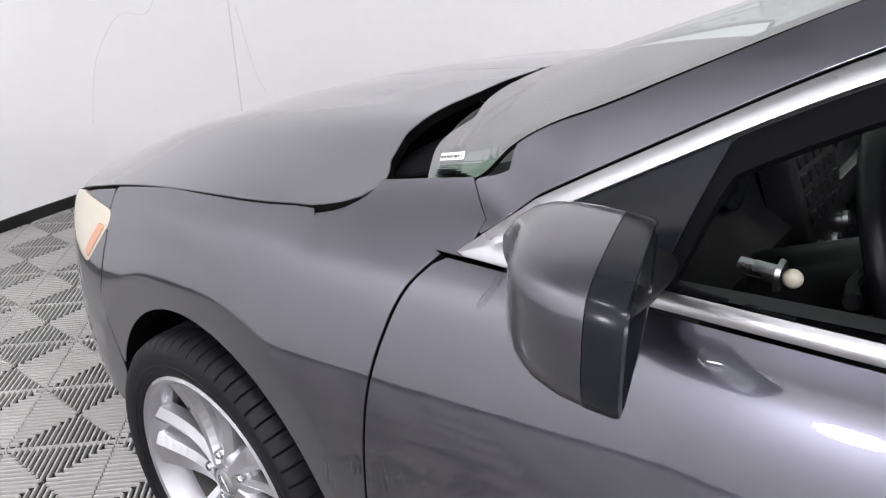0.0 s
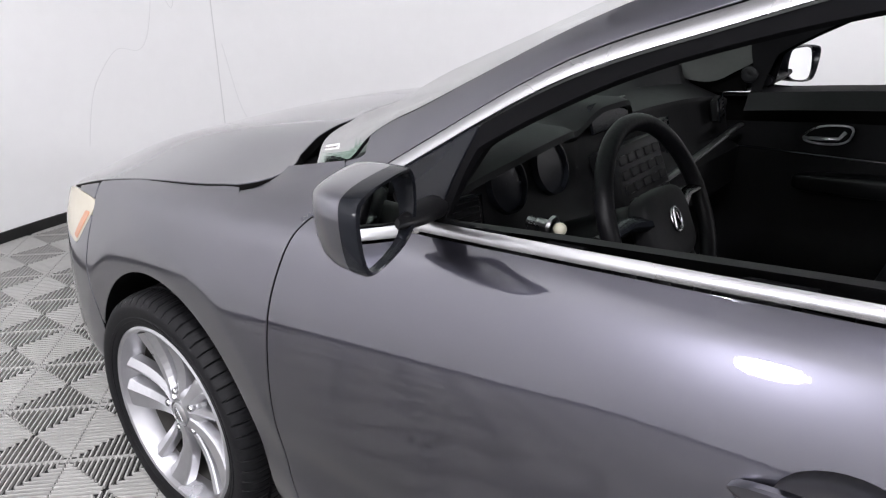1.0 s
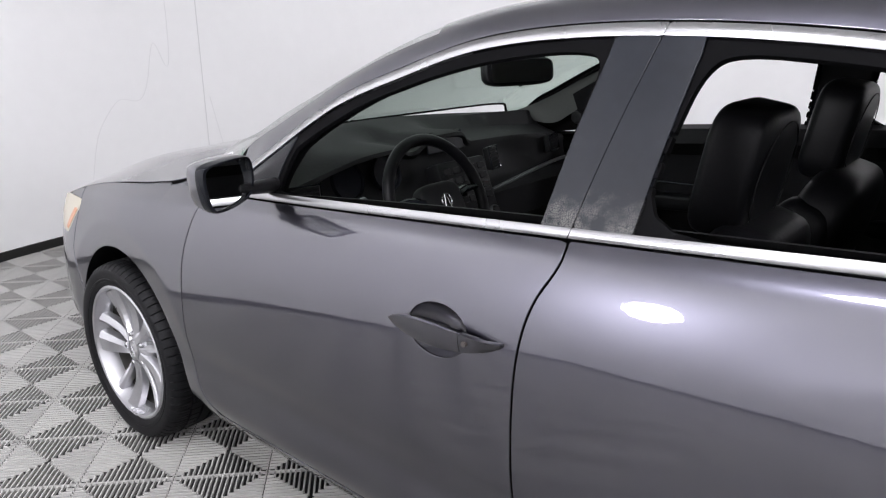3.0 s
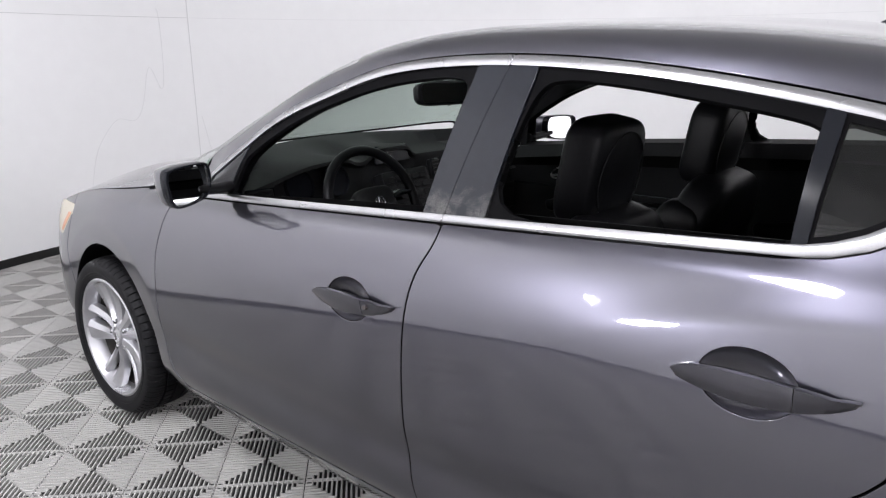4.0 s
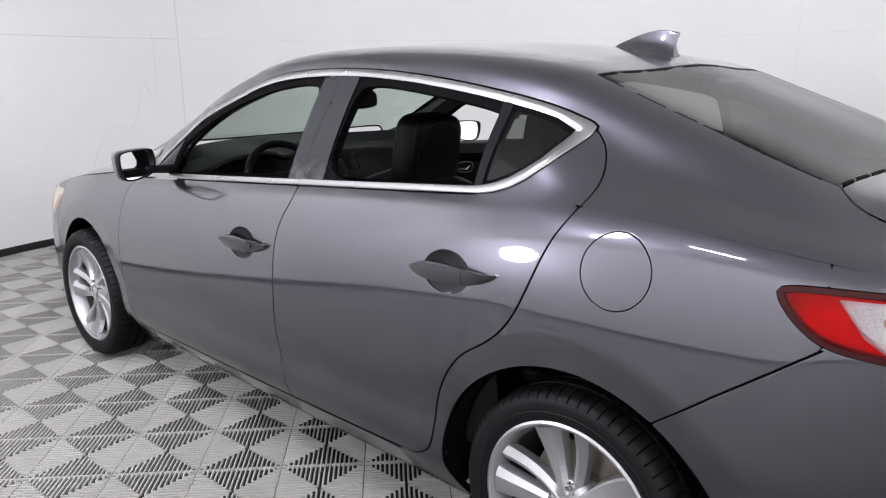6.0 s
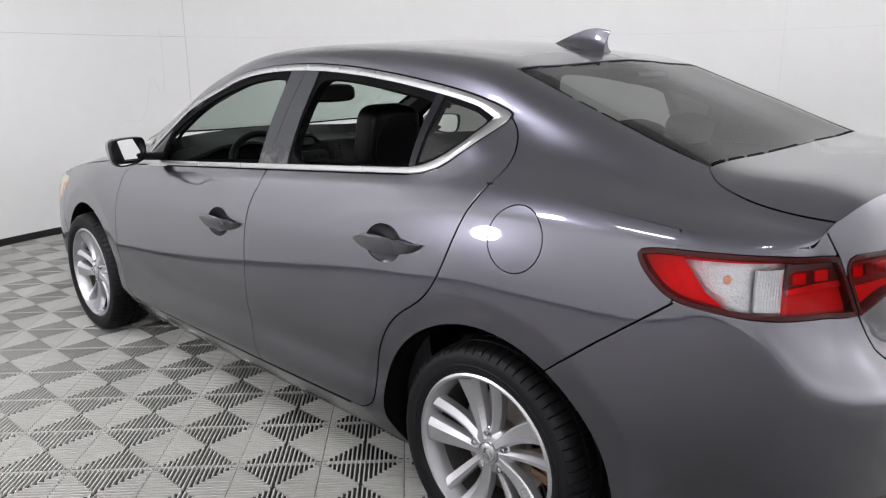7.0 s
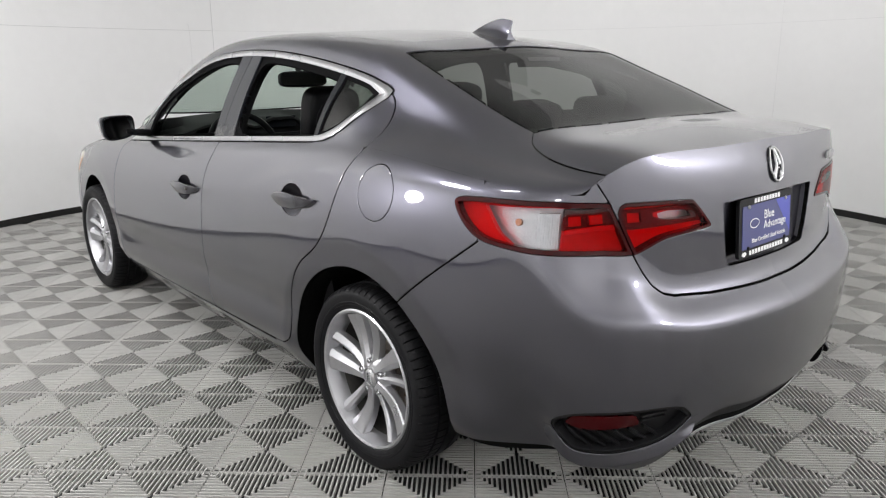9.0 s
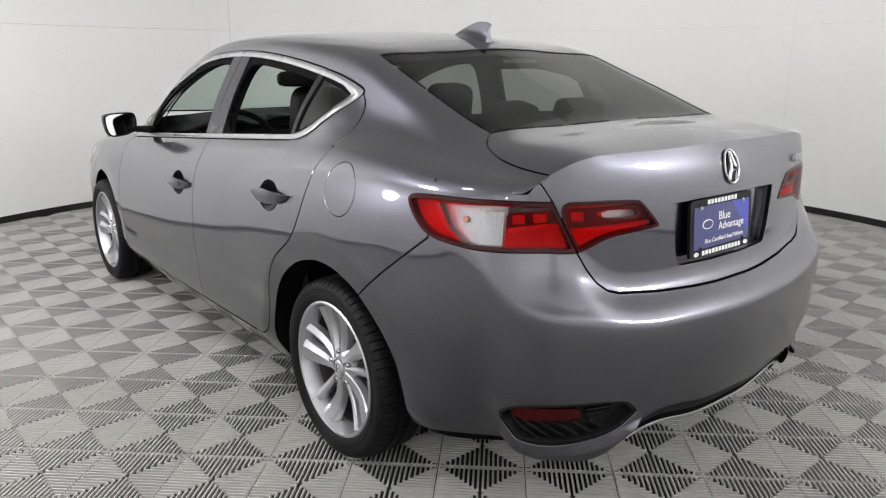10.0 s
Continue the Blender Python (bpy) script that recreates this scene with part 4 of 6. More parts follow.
part("rear_bumper", sheet("rear_bumper", body, np.concatenate([np.arange(s_at(-1.44), 4.72, 0.0115), np.arange(4.72, 4.958, 0.0032), np.arange(4.96, 2 * LONG - s_at(-1.44), 0.0115)]), np.concatenate([np.linspace(0.2, 0.585, 44), np.linspace(0.589, 0.87, 70), [0.885, 0.9]]), handed(bumper_zone), depth=0.02, flip=FLIP), PAINT, car)
corner_zone = both(less(lambda s, z: 4.55 - np.asarray(s), grow(lamp_out, 0.003), grow(lid_side, 0.003), lambda s, z: -(tail_seam(plan_x(s), z) + tail_gap(z))), lambda s, z: 0.85 - np.asarray(z),
                   lambda s, z: np.asarray(z) - belt_top(plan_x(s)) - (lip_z(s) - belt_top(plan_x(s))) * ease(-2.095, -2.125, plan_x(s)))
for mir in (False, True):
    part("quarter_corner", sheet("quarter_corner", body, np.linspace(4.5, 5.0, 70), np.linspace(0.84, 1.06, 50), corner_zone, depth=0.016, flip=FLIP, mirror=mir, bend=lambda s, z, n: np.where((plan_x(s) > -2.10)[:, None], bend_low(s, z, n), n), seam=tail_open), PAINT, car)

# tail lamps
clear_zone = inside([(4.630, 0.945), (4.80, 0.949), (4.985, 0.946), (4.985, 0.937), (4.845, 0.934), (4.832, 0.926), (4.832, 0.848), (4.77, 0.847), (4.715, 0.858), (4.676, 0.884)])
for mir in (False, True):
    S1, Z1 = np.linspace(4.5, 5.1, 100), np.linspace(0.81, 0.97, 44)
    S2 = np.linspace(4.96, 5.38, 76)
    house = part("tail_lamp", sheet("tail_lamp", body, S1, Z1, lamp_out, depth=0.0, off=-0.034, flip=FLIP, mirror=mir), REFLECTOR, car, "red and clear tail lamp wrapping round the corner")
    part("lamp_rim", sheet("lamp_rim", body, S1, Z1, less(grow(lamp_out, -0.0008), grow(lamp_out, -0.010)), depth=0.03, off=0.003, flip=FLIP, mirror=mir), RED_PLASTIC, house)
    lens = part("red_lens", sheet("red_lens", body, S1, Z1, less(grow(lamp_out, -0.009), clear_zone), depth=0.0, off=0.004, flip=FLIP, mirror=mir), RED_LENS, house)
    part("clear_lens", sheet("clear_lens", body, S1, Z1, clear_zone, depth=0.0, off=0.004, flip=FLIP, mirror=mir), CLEAR_LENS, house)
    part("red_backing", sheet("red_backing", body, S1, Z1, less(grow(lamp_out, -0.008), grow(clear_zone, 0.003)), depth=0.0, off=-0.020, flip=FLIP, mirror=mir), RED_BACK, house)
    part("dark_band", sheet("dark_band", body, S1, Z1, both(grow(lamp_out, -0.012), inside([(4.838, 0.942), (5.02, 0.94), (5.02, 0.902), (4.838, 0.895)])), depth=0.01, off=-0.014, flip=FLIP, mirror=mir), LAMP_DARK, house)
    for s0, z0, r0 in ((4.868, 0.913, 0.017), (4.935, 0.914, 0.020)):
        cell = inside([(s0 - r0, z0 + 0.011), (s0 + r0, z0 + 0.011), (s0 + r0 + 0.003, z0 - 0.010), (s0 - r0 + 0.003, z0 - 0.010)])
        part("bulb_cup", sheet("bulb_cup", body, np.linspace(s0 - 0.03, s0 + 0.03, 24), np.linspace(z0 - 0.03, z0 + 0.03, 24), cell, depth=0.008, off=-0.010, flip=FLIP, mirror=mir), RED_BACK, house)
    for k in range(9):
        s0 = 4.775 + k * 0.0062
        part("lens_rib", sheet("lens_rib", body, np.linspace(s0 - 0.002, s0 + 0.002, 4), np.linspace(0.853, 0.934, 10), None, depth=0.012, off=-0.008, flip=FLIP, mirror=mir), REFLECTOR, house)
    part("amber_bulb", sheet("amber_bulb", body, np.linspace(4.69, 4.74, 16), np.linspace(0.89, 0.93, 16), disc(4.715, 0.912, 0.008), depth=0.01, off=-0.024, flip=FLIP, mirror=mir), AMBER, house)
    part("lower_step", sheet("lower_step", body, np.linspace(4.84, 5.06, 40), np.linspace(0.85, 0.90, 12), both(grow(lamp_out, -0.01), inside([(4.842, 0.893), (5.03, 0.9), (5.04, 0.889), (4.842, 0.884)])), depth=0.01, off=-0.012, flip=FLIP, mirror=mir), SATIN, house)
    house2 = part("lid_lamp", sheet("lid_lamp", body, S2, Z1, lamp_in, depth=0.0, off=-0.030, flip=FLIP, mirror=mir), REFLECTOR, car, "inner red tail lamp on the boot lid")
    part("lamp_rim", sheet("lamp_rim", body, S2, Z1, less(grow(lamp_in, -0.0008), grow(lamp_in, -0.008)), depth=0.03, off=0.003, flip=FLIP, mirror=mir), RED_PLASTIC, house2)
    rev = inside(chaikin([(5.14, 0.928), (5.275, 0.920), (5.29, 0.903), (5.285, 0.896), (5.15, 0.903)], 1))
    part("red_lens", sheet("red_lens", body, S2, Z1, less(grow(lamp_in, -0.0075), rev), depth=0.0, off=0.004, flip=FLIP, mirror=mir), RED_LENS, house2)
    part("reverse_lens", sheet("reverse_lens", body, S2, Z1, rev, depth=0.0, off=0.004, flip=FLIP, mirror=mir), CLEAR_LENS, house2)
    part("red_backing", sheet("red_backing", body, S2, Z1, less(grow(lamp_in, -0.007), grow(rev, 0.003)), depth=0.0, off=-0.020, flip=FLIP, mirror=mir), RED_BACK, house2)
    part("dark_band", sheet("dark_band", body, S2, Z1, both(grow(lamp_in, -0.010), less(inside([(4.99, 0.935), (5.30, 0.93), (5.33, 0.885), (5.02, 0.885)]), inside([(5.045, 0.928), (5.10, 0.926), (5.105, 0.899), (5.05, 0.900)]), rev)), depth=0.01, off=-0.012, flip=FLIP, mirror=mir), LAMP_DARK, house2)

# fog pockets, reflectors and the lower grille of the bumper
for mir in (False, True):
    pocket = part("bumper_pocket", sheet("bumper_pocket", body, np.linspace(4.77, 5.28, 90), np.linspace(0.28, 0.46, 44), grow(fog, 0.002), depth=0.0, off=-0.03, flip=FLIP, mirror=mir), PLASTIC, car, "black plastic pocket in the rear bumper")
    part("pocket_rim", sheet("pocket_rim", body, np.linspace(4.77, 5.28, 110), np.linspace(0.28, 0.46, 60), less(grow(fog, 0.0), grow(fog, -0.009)), depth=0.035, off=-0.004, flip=FLIP, mirror=mir), PLASTIC, pocket)
    refl = inside(chaikin([(4.852, 0.384), (4.880, 0.415), (4.90, 0.419), (5.045, 0.416), (5.062, 0.408), (5.072, 0.388), (5.06, 0.384), (4.95, 0.378)], 1))
    part("red_reflector", sheet("red_reflector", body, np.linspace(4.84, 5.09, 60), np.linspace(0.37, 0.425, 24), refl, depth=0.02, off=-0.008, flip=FLIP, mirror=mir), RED_PLASTIC, pocket)
    for k in range(6):
        a = 4.88 + k * 0.048
        part("grille_fin", sheet("grille_fin", body, np.linspace(a - 0.02, a + 0.06, 24), np.linspace(0.30, 0.38, 24), both(lambda s, z, a=a: np.abs((np.asarray(s) - a) * 0.55 + (np.asarray(z) - 0.345) * 0.8 - 0.006) - 0.0028, grow(fog, -0.012), lambda s, z: np.asarray(z) - 0.368), depth=0.012, off=-0.016, flip=FLIP, mirror=mir), PLASTIC, pocket)
    for zz in (0.398, 0.384):
        part("moulded_ridge", sheet("moulded_ridge", body, np.linspace(5.09, 5.17, 14), np.linspace(zz - 0.0025, zz + 0.0025, 5), None, depth=0.01, off=-0.018, flip=FLIP, mirror=mir), PLASTIC, pocket)
    # raised painted lip under and beside the pocket
    lipf = less(grow(fog, 0.030), grow(fog, 0.001))
    def ledge(q, z):
        out = 0.5 * np.clip(fog(q, z), 0, 0.03) * ease(0.355, 0.325, z)
        return body(q, z) + skin_normal(body, np.asarray(q, float) + 0 * out, np.asarray(z, float) + 0 * out, FLIP) * out[..., None]
    part("pocket_lip", sheet("pocket_lip", ledge, np.linspace(4.78, 5.30, 110), np.linspace(0.25, 0.48, 60), both(lipf, lambda s, z: np.asarray(z) - 0.36 - 0.12 * np.maximum(np.asarray(s) - 5.15, 0)), depth=0.03, off=0.001, flip=FLIP, mirror=mir, lip=0.003), PAINT, car)
garnish = lambda s, z: np.maximum.reduce([np.asarray(z) - low_edge(s) - 0.004, 5.27 - np.asarray(s), low_edge(s) - 0.075 - np.asarray(z)])
part("bumper_grille", sheet("bumper_grille", body, np.linspace(5.24, 2 * LONG - 5.24, 120), np.linspace(0.24, 0.38, 30), handed(garnish), depth=0.0, off=-0.05, flip=FLIP), PLASTIC, car, "black plastic strip under the rear bumper")
for k, zz in enumerate((0.018, 0.036, 0.056)):
    slat = lambda s, z, zz=zz: np.maximum(np.abs(np.asarray(z) - low_edge(s) + zz) - 0.0055, 5.275 - np.asarray(s))
    part("grille_bar", sheet("grille_bar", body, np.linspace(5.24, 2 * LONG - 5.24, 110), np.linspace(0.24, 0.38, 60), handed(slat), depth=0.035, off=-0.012 - 0.006 * k, flip=FLIP), PLASTIC, car)
strip = lambda s, z: np.maximum(np.abs(np.asarray(z) - low_edge(s) + 0.073) - 0.004, 5.26 - np.asarray(s))
part("bumper_strip", sheet("bumper_strip", body, np.linspace(5.24, 2 * LONG - 5.24, 110), np.linspace(0.22, 0.36, 60), handed(strip), depth=0.02, off=-0.020, flip=FLIP), SATIN, car, "thin bright strip under the rear bumper")

# front: bumper and headlamps
lamp_f = inside(chaikin([(1.640, 0.770), (1.70, 0.775), (1.90, 0.765), (2.0, 0.70), (1.88, 0.655), (1.79, 0.640), (1.765, 0.640), (1.70, 0.700)], 2))
on_x = lambda f: (lambda s, z: f(plan_x(s), z))
FS, FZ = np.linspace(0, s_at(1.58), 110), np.linspace(0.2, 0.86, 60)
nose_top = lambda s, z: np.asarray(z) - seam_z(np.minimum(plan_x(s), 1.9)) + 0.003 + 0.27 * np.maximum(plan_x(s) - 1.9, 0)
for mir in (False, True):
    part("front_bumper_half", sheet("front_bumper_half", body, FS, FZ, both(on_x(grow(nose_seam, -GAP)), lambda s, z: -grow(lamp_f, 0.003)(plan_x(s), z), nose_top, lambda s, z: -arches[0](plan_x(s), z), lambda s, z: 0.22 - np.asarray(z)), depth=0.02, flip=FLIP, mirror=mir), PAINT, car)
    hl = part("headlamp", sheet("headlamp", body, np.linspace(s_at(2.05), s_at(1.6), 60), np.linspace(0.62, 0.80, 40), on_x(lamp_f), depth=0.03, off=0.001, flip=FLIP, mirror=mir), CLOUDY_LENS, car, "cloudy yellowed headlamp lens")
    part("side_marker", sheet("side_marker", body, np.linspace(s_at(2.05), s_at(1.6), 80), np.linspace(0.62, 0.80, 50), on_x(both(grow(lamp_f, -0.006), inside([(1.655, 0.742), (1.70, 0.738), (1.775, 0.660), (1.735, 0.648)]))), depth=0.006, off=0.003, flip=FLIP, mirror=mir), AMBER, hl)

# black shell added behind all gaps, to put shade into them
shell = lambda x, z: np.maximum.reduce([-(arches[0](x, z) - 0.012), -(arches[1](x, z) - 0.012)])
for mir in (False, True):
    part("inner_shell", sheet("inner_shell", body, np.linspace(0.0, LONG, 150), np.linspace(0.20, 0.97, 60), both(on_x(shell), lambda s, z: -grow(fog, 0.012)(s, z), lambda s, z: np.where(np.asarray(s) > 5.15, low_edge(s) - 0.070, 0.0) - np.asarray(z), lambda s, z: -(in_cup(0)(plan_x(s), z) - 0.012), lambda s, z: -(in_cup(1)(plan_x(s), z) - 0.012), lambda s, z: np.asarray(z) - np.where(np.asarray(s) > 4.9, 0.70, np.where(np.asarray(s) > 4.5, 0.84, np.where(plan_x(s) > 0.9, np.minimum(belt_top(plan_x(s)), seam_z(plan_x(s))) - 0.04, belt_top(plan_x(s)) - 0.012)))), depth=0.0, off=-0.0225, flip=FLIP, mirror=mir), UNDER_AND_GAPS, car)
    part("inner_shell", sheet("inner_shell", upper, np.linspace(0.62, 0.97, 30), np.linspace(0.02, 0.34, 20), None, depth=0.0, off=-0.018, flip=UFLIP, mirror=mir), UNDER_AND_GAPS, car)
    part("inner_shell", sheet("inner_shell", upper, np.linspace(-1.40, -1.19, 16), np.linspace(0.0, 0.42, 30), lambda x, w: by_side(lambda x, z: np.maximum(0.004 - in_dlo(x, z), np.abs(in_rear_door(x, z)) - 0.03))(x, w), depth=0.0, off=-0.016, flip=UFLIP, mirror=mir), UNDER_AND_GAPS, car)
    for wx, wz, wr in ARCHES:
        bm = bmesh.new()
        n = 40
        ringa, ringb = [], []
        for k in range(n + 1):
            a = radians(-12 + 204 * k / n)
            x, z = wx + (wr - 0.006) * math.cos(a), wz + (wr - 0.006) * math.sin(a)
            yy = float(body(s_at(x), z)[1]) - 0.012
            ringa.append(bm.verts.new((x, yy * (-1 if mir else 1), z)))
            ringb.append(bm.verts.new((x, 0.50 * (-1 if mir else 1), z)))
        for k in range(n):
            bm.faces.new((ringa[k], ringa[k + 1], ringb[k + 1], ringb[k]))
        bm.faces.new(ringb)
        part("wheel_liner", bm, UNDER_AND_GAPS, car)
bm = bmesh.new()
box(bm, -1.75, 1.85, -0.70, 0.70, 0.20, 0.235, 0.01)
part("floor_pan", bm, UNDER_AND_GAPS, car)


# ---- handles, mirrors, aerial ----
def on_side(x, z, off=0.0):
    """A place on the left flank, lifted off it."""
    s = s_at(x)
    p = body(s, z)
    return p + skin_normal(body, s, np.asarray(z, float), FLIP) * off


def cup_skin(k):
    cx, cz, a, b, _ = CUPS[k]

    def f(q, z):
        p = body(q, z)
        r2 = ((plan_x(q) - cx) / a) ** 2 + ((np.asarray(z) - cz) / b) ** 2
        d = 0.042 * np.clip(1 - r2, 0, 1) ** 0.7
        return p - skin_normal(body, np.asarray(q, float) + 0 * d, np.asarray(z, float) + 0 * d, FLIP) * d[..., None]
    return f


def handle_bar(k, t0, t1):
    """The stretch t0 to t1 of a pull handle, from its front tip to its rear tip."""
    cx, cz, a, b, slope = CUPS[k]
    x0, x1 = cx + 0.118, cx - 0.160
    bm = bmesh.new()
    rings = []
    n = 26
    for i in range(n + 1):
        t = t0 + (t1 - t0) * i / n
        x = x0 + (x1 - x0) * t
        mid = cz + 0.003 + slope * (x - cx) * 1.0
        top = 0.0035 + 0.019 * math.sin(math.pi * min(t * 1.15, 1) ** 0.8) ** 0.8 * (1 - 0.3 * t)
        low = 0.003 + 0.037 * math.sin(math.pi * min(1.0, 0.06 + t * 0.94)) ** 0.75 * (0.62 + 0.55 * (t - 0.35) ** 2 + 0.2 * t)
        if t > 0.985 or t < 0.015:
            top, low = 0.003, 0.003
        rise = 0.004 + 0.030 * math.sin(math.pi * (0.04 + 0.92 * t)) ** 0.55
        prof = [(-low, rise - 0.015), (-low * 0.93, rise - 0.0105), (-low * 0.45, rise - 0.004), (0.0, rise), (top * 0.82, rise + 0.002), (top, rise - 0.001), (top * 0.95, rise - 0.016), (-low * 0.8, rise - 0.02)]
        rings.append([bm.verts.new(on_side(x, mid + dz, dy)) for dz, dy in prof])
    for a_, b_ in zip(rings, rings[1:]):
        for j in range(8):
            bm.faces.new((a_[j], a_[(j + 1) % 8], b_[(j + 1) % 8], b_[j]))
    bm.faces.new(rings[0])
    bm.faces.new(rings[-1])
    return bm


def flipped(bm):
    bmesh.ops.scale(bm, vec=(1, -1, 1), verts=bm.verts)
    bmesh.ops.reverse_faces(bm, faces=bm.faces)
    return bm


doors = {n: [o for o in car.children if o.name.split(".")[0] == n] for n in ("front_door", "rear_door")}
for k, n in enumerate(("front_door", "rear_door")):
    cx, cz, a, b, slope = CUPS[k]
    for side, dob in zip((False, True), doors[n]):
        part("handle_cup", sheet("handle_cup", cup_skin(k), np.linspace(s_at(cx + a + 0.01), s_at(cx - a - 0.01), 44), np.linspace(cz - b - 0.008, cz + b + 0.008, 36), in_side(in_cup(k)), depth=0.0, flip=FLIP, mirror=side), PAINT, dob)
        hb = handle_bar(k, 0.0, 0.70)
        part("pull_handle", flipped(hb) if side else hb, PAINT, dob)
        hb = handle_bar(k, 0.705, 1.0)
        cap = part("handle_cap", flipped(hb) if side else hb, PAINT, dob)
        if k == 0 and not side:
            bm = bmesh.new()
            p0, p1 = on_side(cx - 0.093, cz + 0.003, 0.0), on_side(cx - 0.093, cz + 0.003, 0.0325)
            tube(bm, [p0, p1], 0.0055, 14)
            part("keyhole", bm, LAMP_DARK, dob)


def wing_mirror(side):
    """Painted shell with a dark rear rim, glass and foot."""
    edge = chaikin([(1.036, 1.032), (1.018, 1.054), (0.90, 1.056), (0.868, 1.048), (0.862, 0.985), (0.885, 0.950), (0.98, 0.937), (1.020, 0.948)], 2)
    c = edge.mean(0)
    sg = -1 if side else 1

    def layer(bm, x, k, dy=0.0, dz=0.0):
        return [bm.verts.new((x - 0.30 * (p[0] - 0.95), sg * (c[0] + (p[0] - c[0]) * k + dy), c[1] + (p[1] - c[1]) * k + dz)) for p in edge]

    def skin(bm, rows, cap=False):
        n = len(edge)
        for a_, b_ in zip(rows, rows[1:]):
            for j in range(n):
                bm.faces.new((a_[j], a_[(j + 1) % n], b_[(j + 1) % n], b_[j]))
        if cap:
            bm.faces.new(rows[-1])
    bm = bmesh.new()
    skin(bm, [layer(bm, 0.536, 1.0), layer(bm, 0.556, 0.995), layer(bm, 0.582, 0.955, -0.003), layer(bm, 0.604, 0.87, -0.008), layer(bm, 0.621, 0.74, -0.013), layer(bm, 0.634, 0.52, -0.019), layer(bm, 0.639, 0.25, -0.022)], True)
    shell_ = part("wing_mirror", bm, PAINT, car, "painted mirror housing with dark rim")
    bm = bmesh.new()
    skin(bm, [layer(bm, 0.535, 0.985), layer(bm, 0.535, 1.006), layer(bm, 0.513, 1.0), layer(bm, 0.508, 0.975), layer(bm, 0.508, 0.90), layer(bm, 0.525, 0.885)])
    part("mirror_rim", bm, GLOSS_BLACK, shell_)
    bm = bmesh.new()
    pane = layer(bm, 0.521, 0.905)
    for v in pane:
        v.co.x += 0.10 * (v.co.z - c[1])
    bm.faces.new(pane)
    part("mirror_glass", bm, MIRROR, shell_)
    bm = bmesh.new()
    tube(bm, [(0.575, sg * 0.775, 0.962), (0.565, sg * 0.815, 0.965), (0.555, sg * 0.87, 0.970), (0.55, sg * 0.91, 0.976)], [0.030, 0.028, 0.025, 0.022], 16, flat=0.62)
    part("mirror_foot", bm, PLASTIC, shell_)
    bm = bmesh.new()
    tube(bm, [(0.634, sg * 0.90, 0.992), (0.638, sg * 0.945, 0.991), (0.622, sg * 0.995, 0.990)], 0.0035, 8)
    part("indicator_strip", bm, CLEAR_LENS, shell_)


wing_mirror(False)
wing_mirror(True)

# shark fin aerial: a curved back, a narrow blade and a flared foot
bm = bmesh.new()
rows = []
fin_back = Spline([0.0, 0.10, 0.25, 0.45, 0.62, 0.76, 0.88, 1.0], [0.0, 0.17, 0.40, 0.68, 0.87, 0.97, 1.0, 1.0])
LEVELS = (0.0, 0.05, 0.12, 0.28, 0.5, 0.72, 0.9, 0.975, 1.0)
for t in np.linspace(0, 1, 30):
    h = 0.074 * max(float(fin_back(t)), 0.02)
    ring = []
    for sg, us in ((1, LEVELS), (-1, LEVELS[-2::-1])):
        for u in us:
            x = -0.915 - 0.222 * t + (0.010 * math.sin(math.pi * min(u * 1.1, 1)) * t ** 3) - 0.004 * u * t
            base = float(mid_z(x)) - 0.004
            w = (0.036 * (1 - u) ** 5 + 0.0125 * (1 - u ** 1.5) + 0.0022) * (0.10 + 0.90 * math.sin(math.pi * min(1.0, 0.08 + 0.62 * t)) ** 0.7) * (1 - 0.35 * max(t - 0.8, 0) / 0.2)
            ring.append(bm.verts.new((x, w * (1 if u < 1 else 0) * sg, base + h * u)))
    rows.append(ring)
for a, b in zip(rows, rows[1:]):
    for j in range(len(a) - 1):
        bm.faces.new((a[j], a[j + 1], b[j + 1], b[j]))
bm.faces.new(rows[0])
bm.faces.new(rows[-1])
part("shark_fin_aerial", bm, PAINT, car)


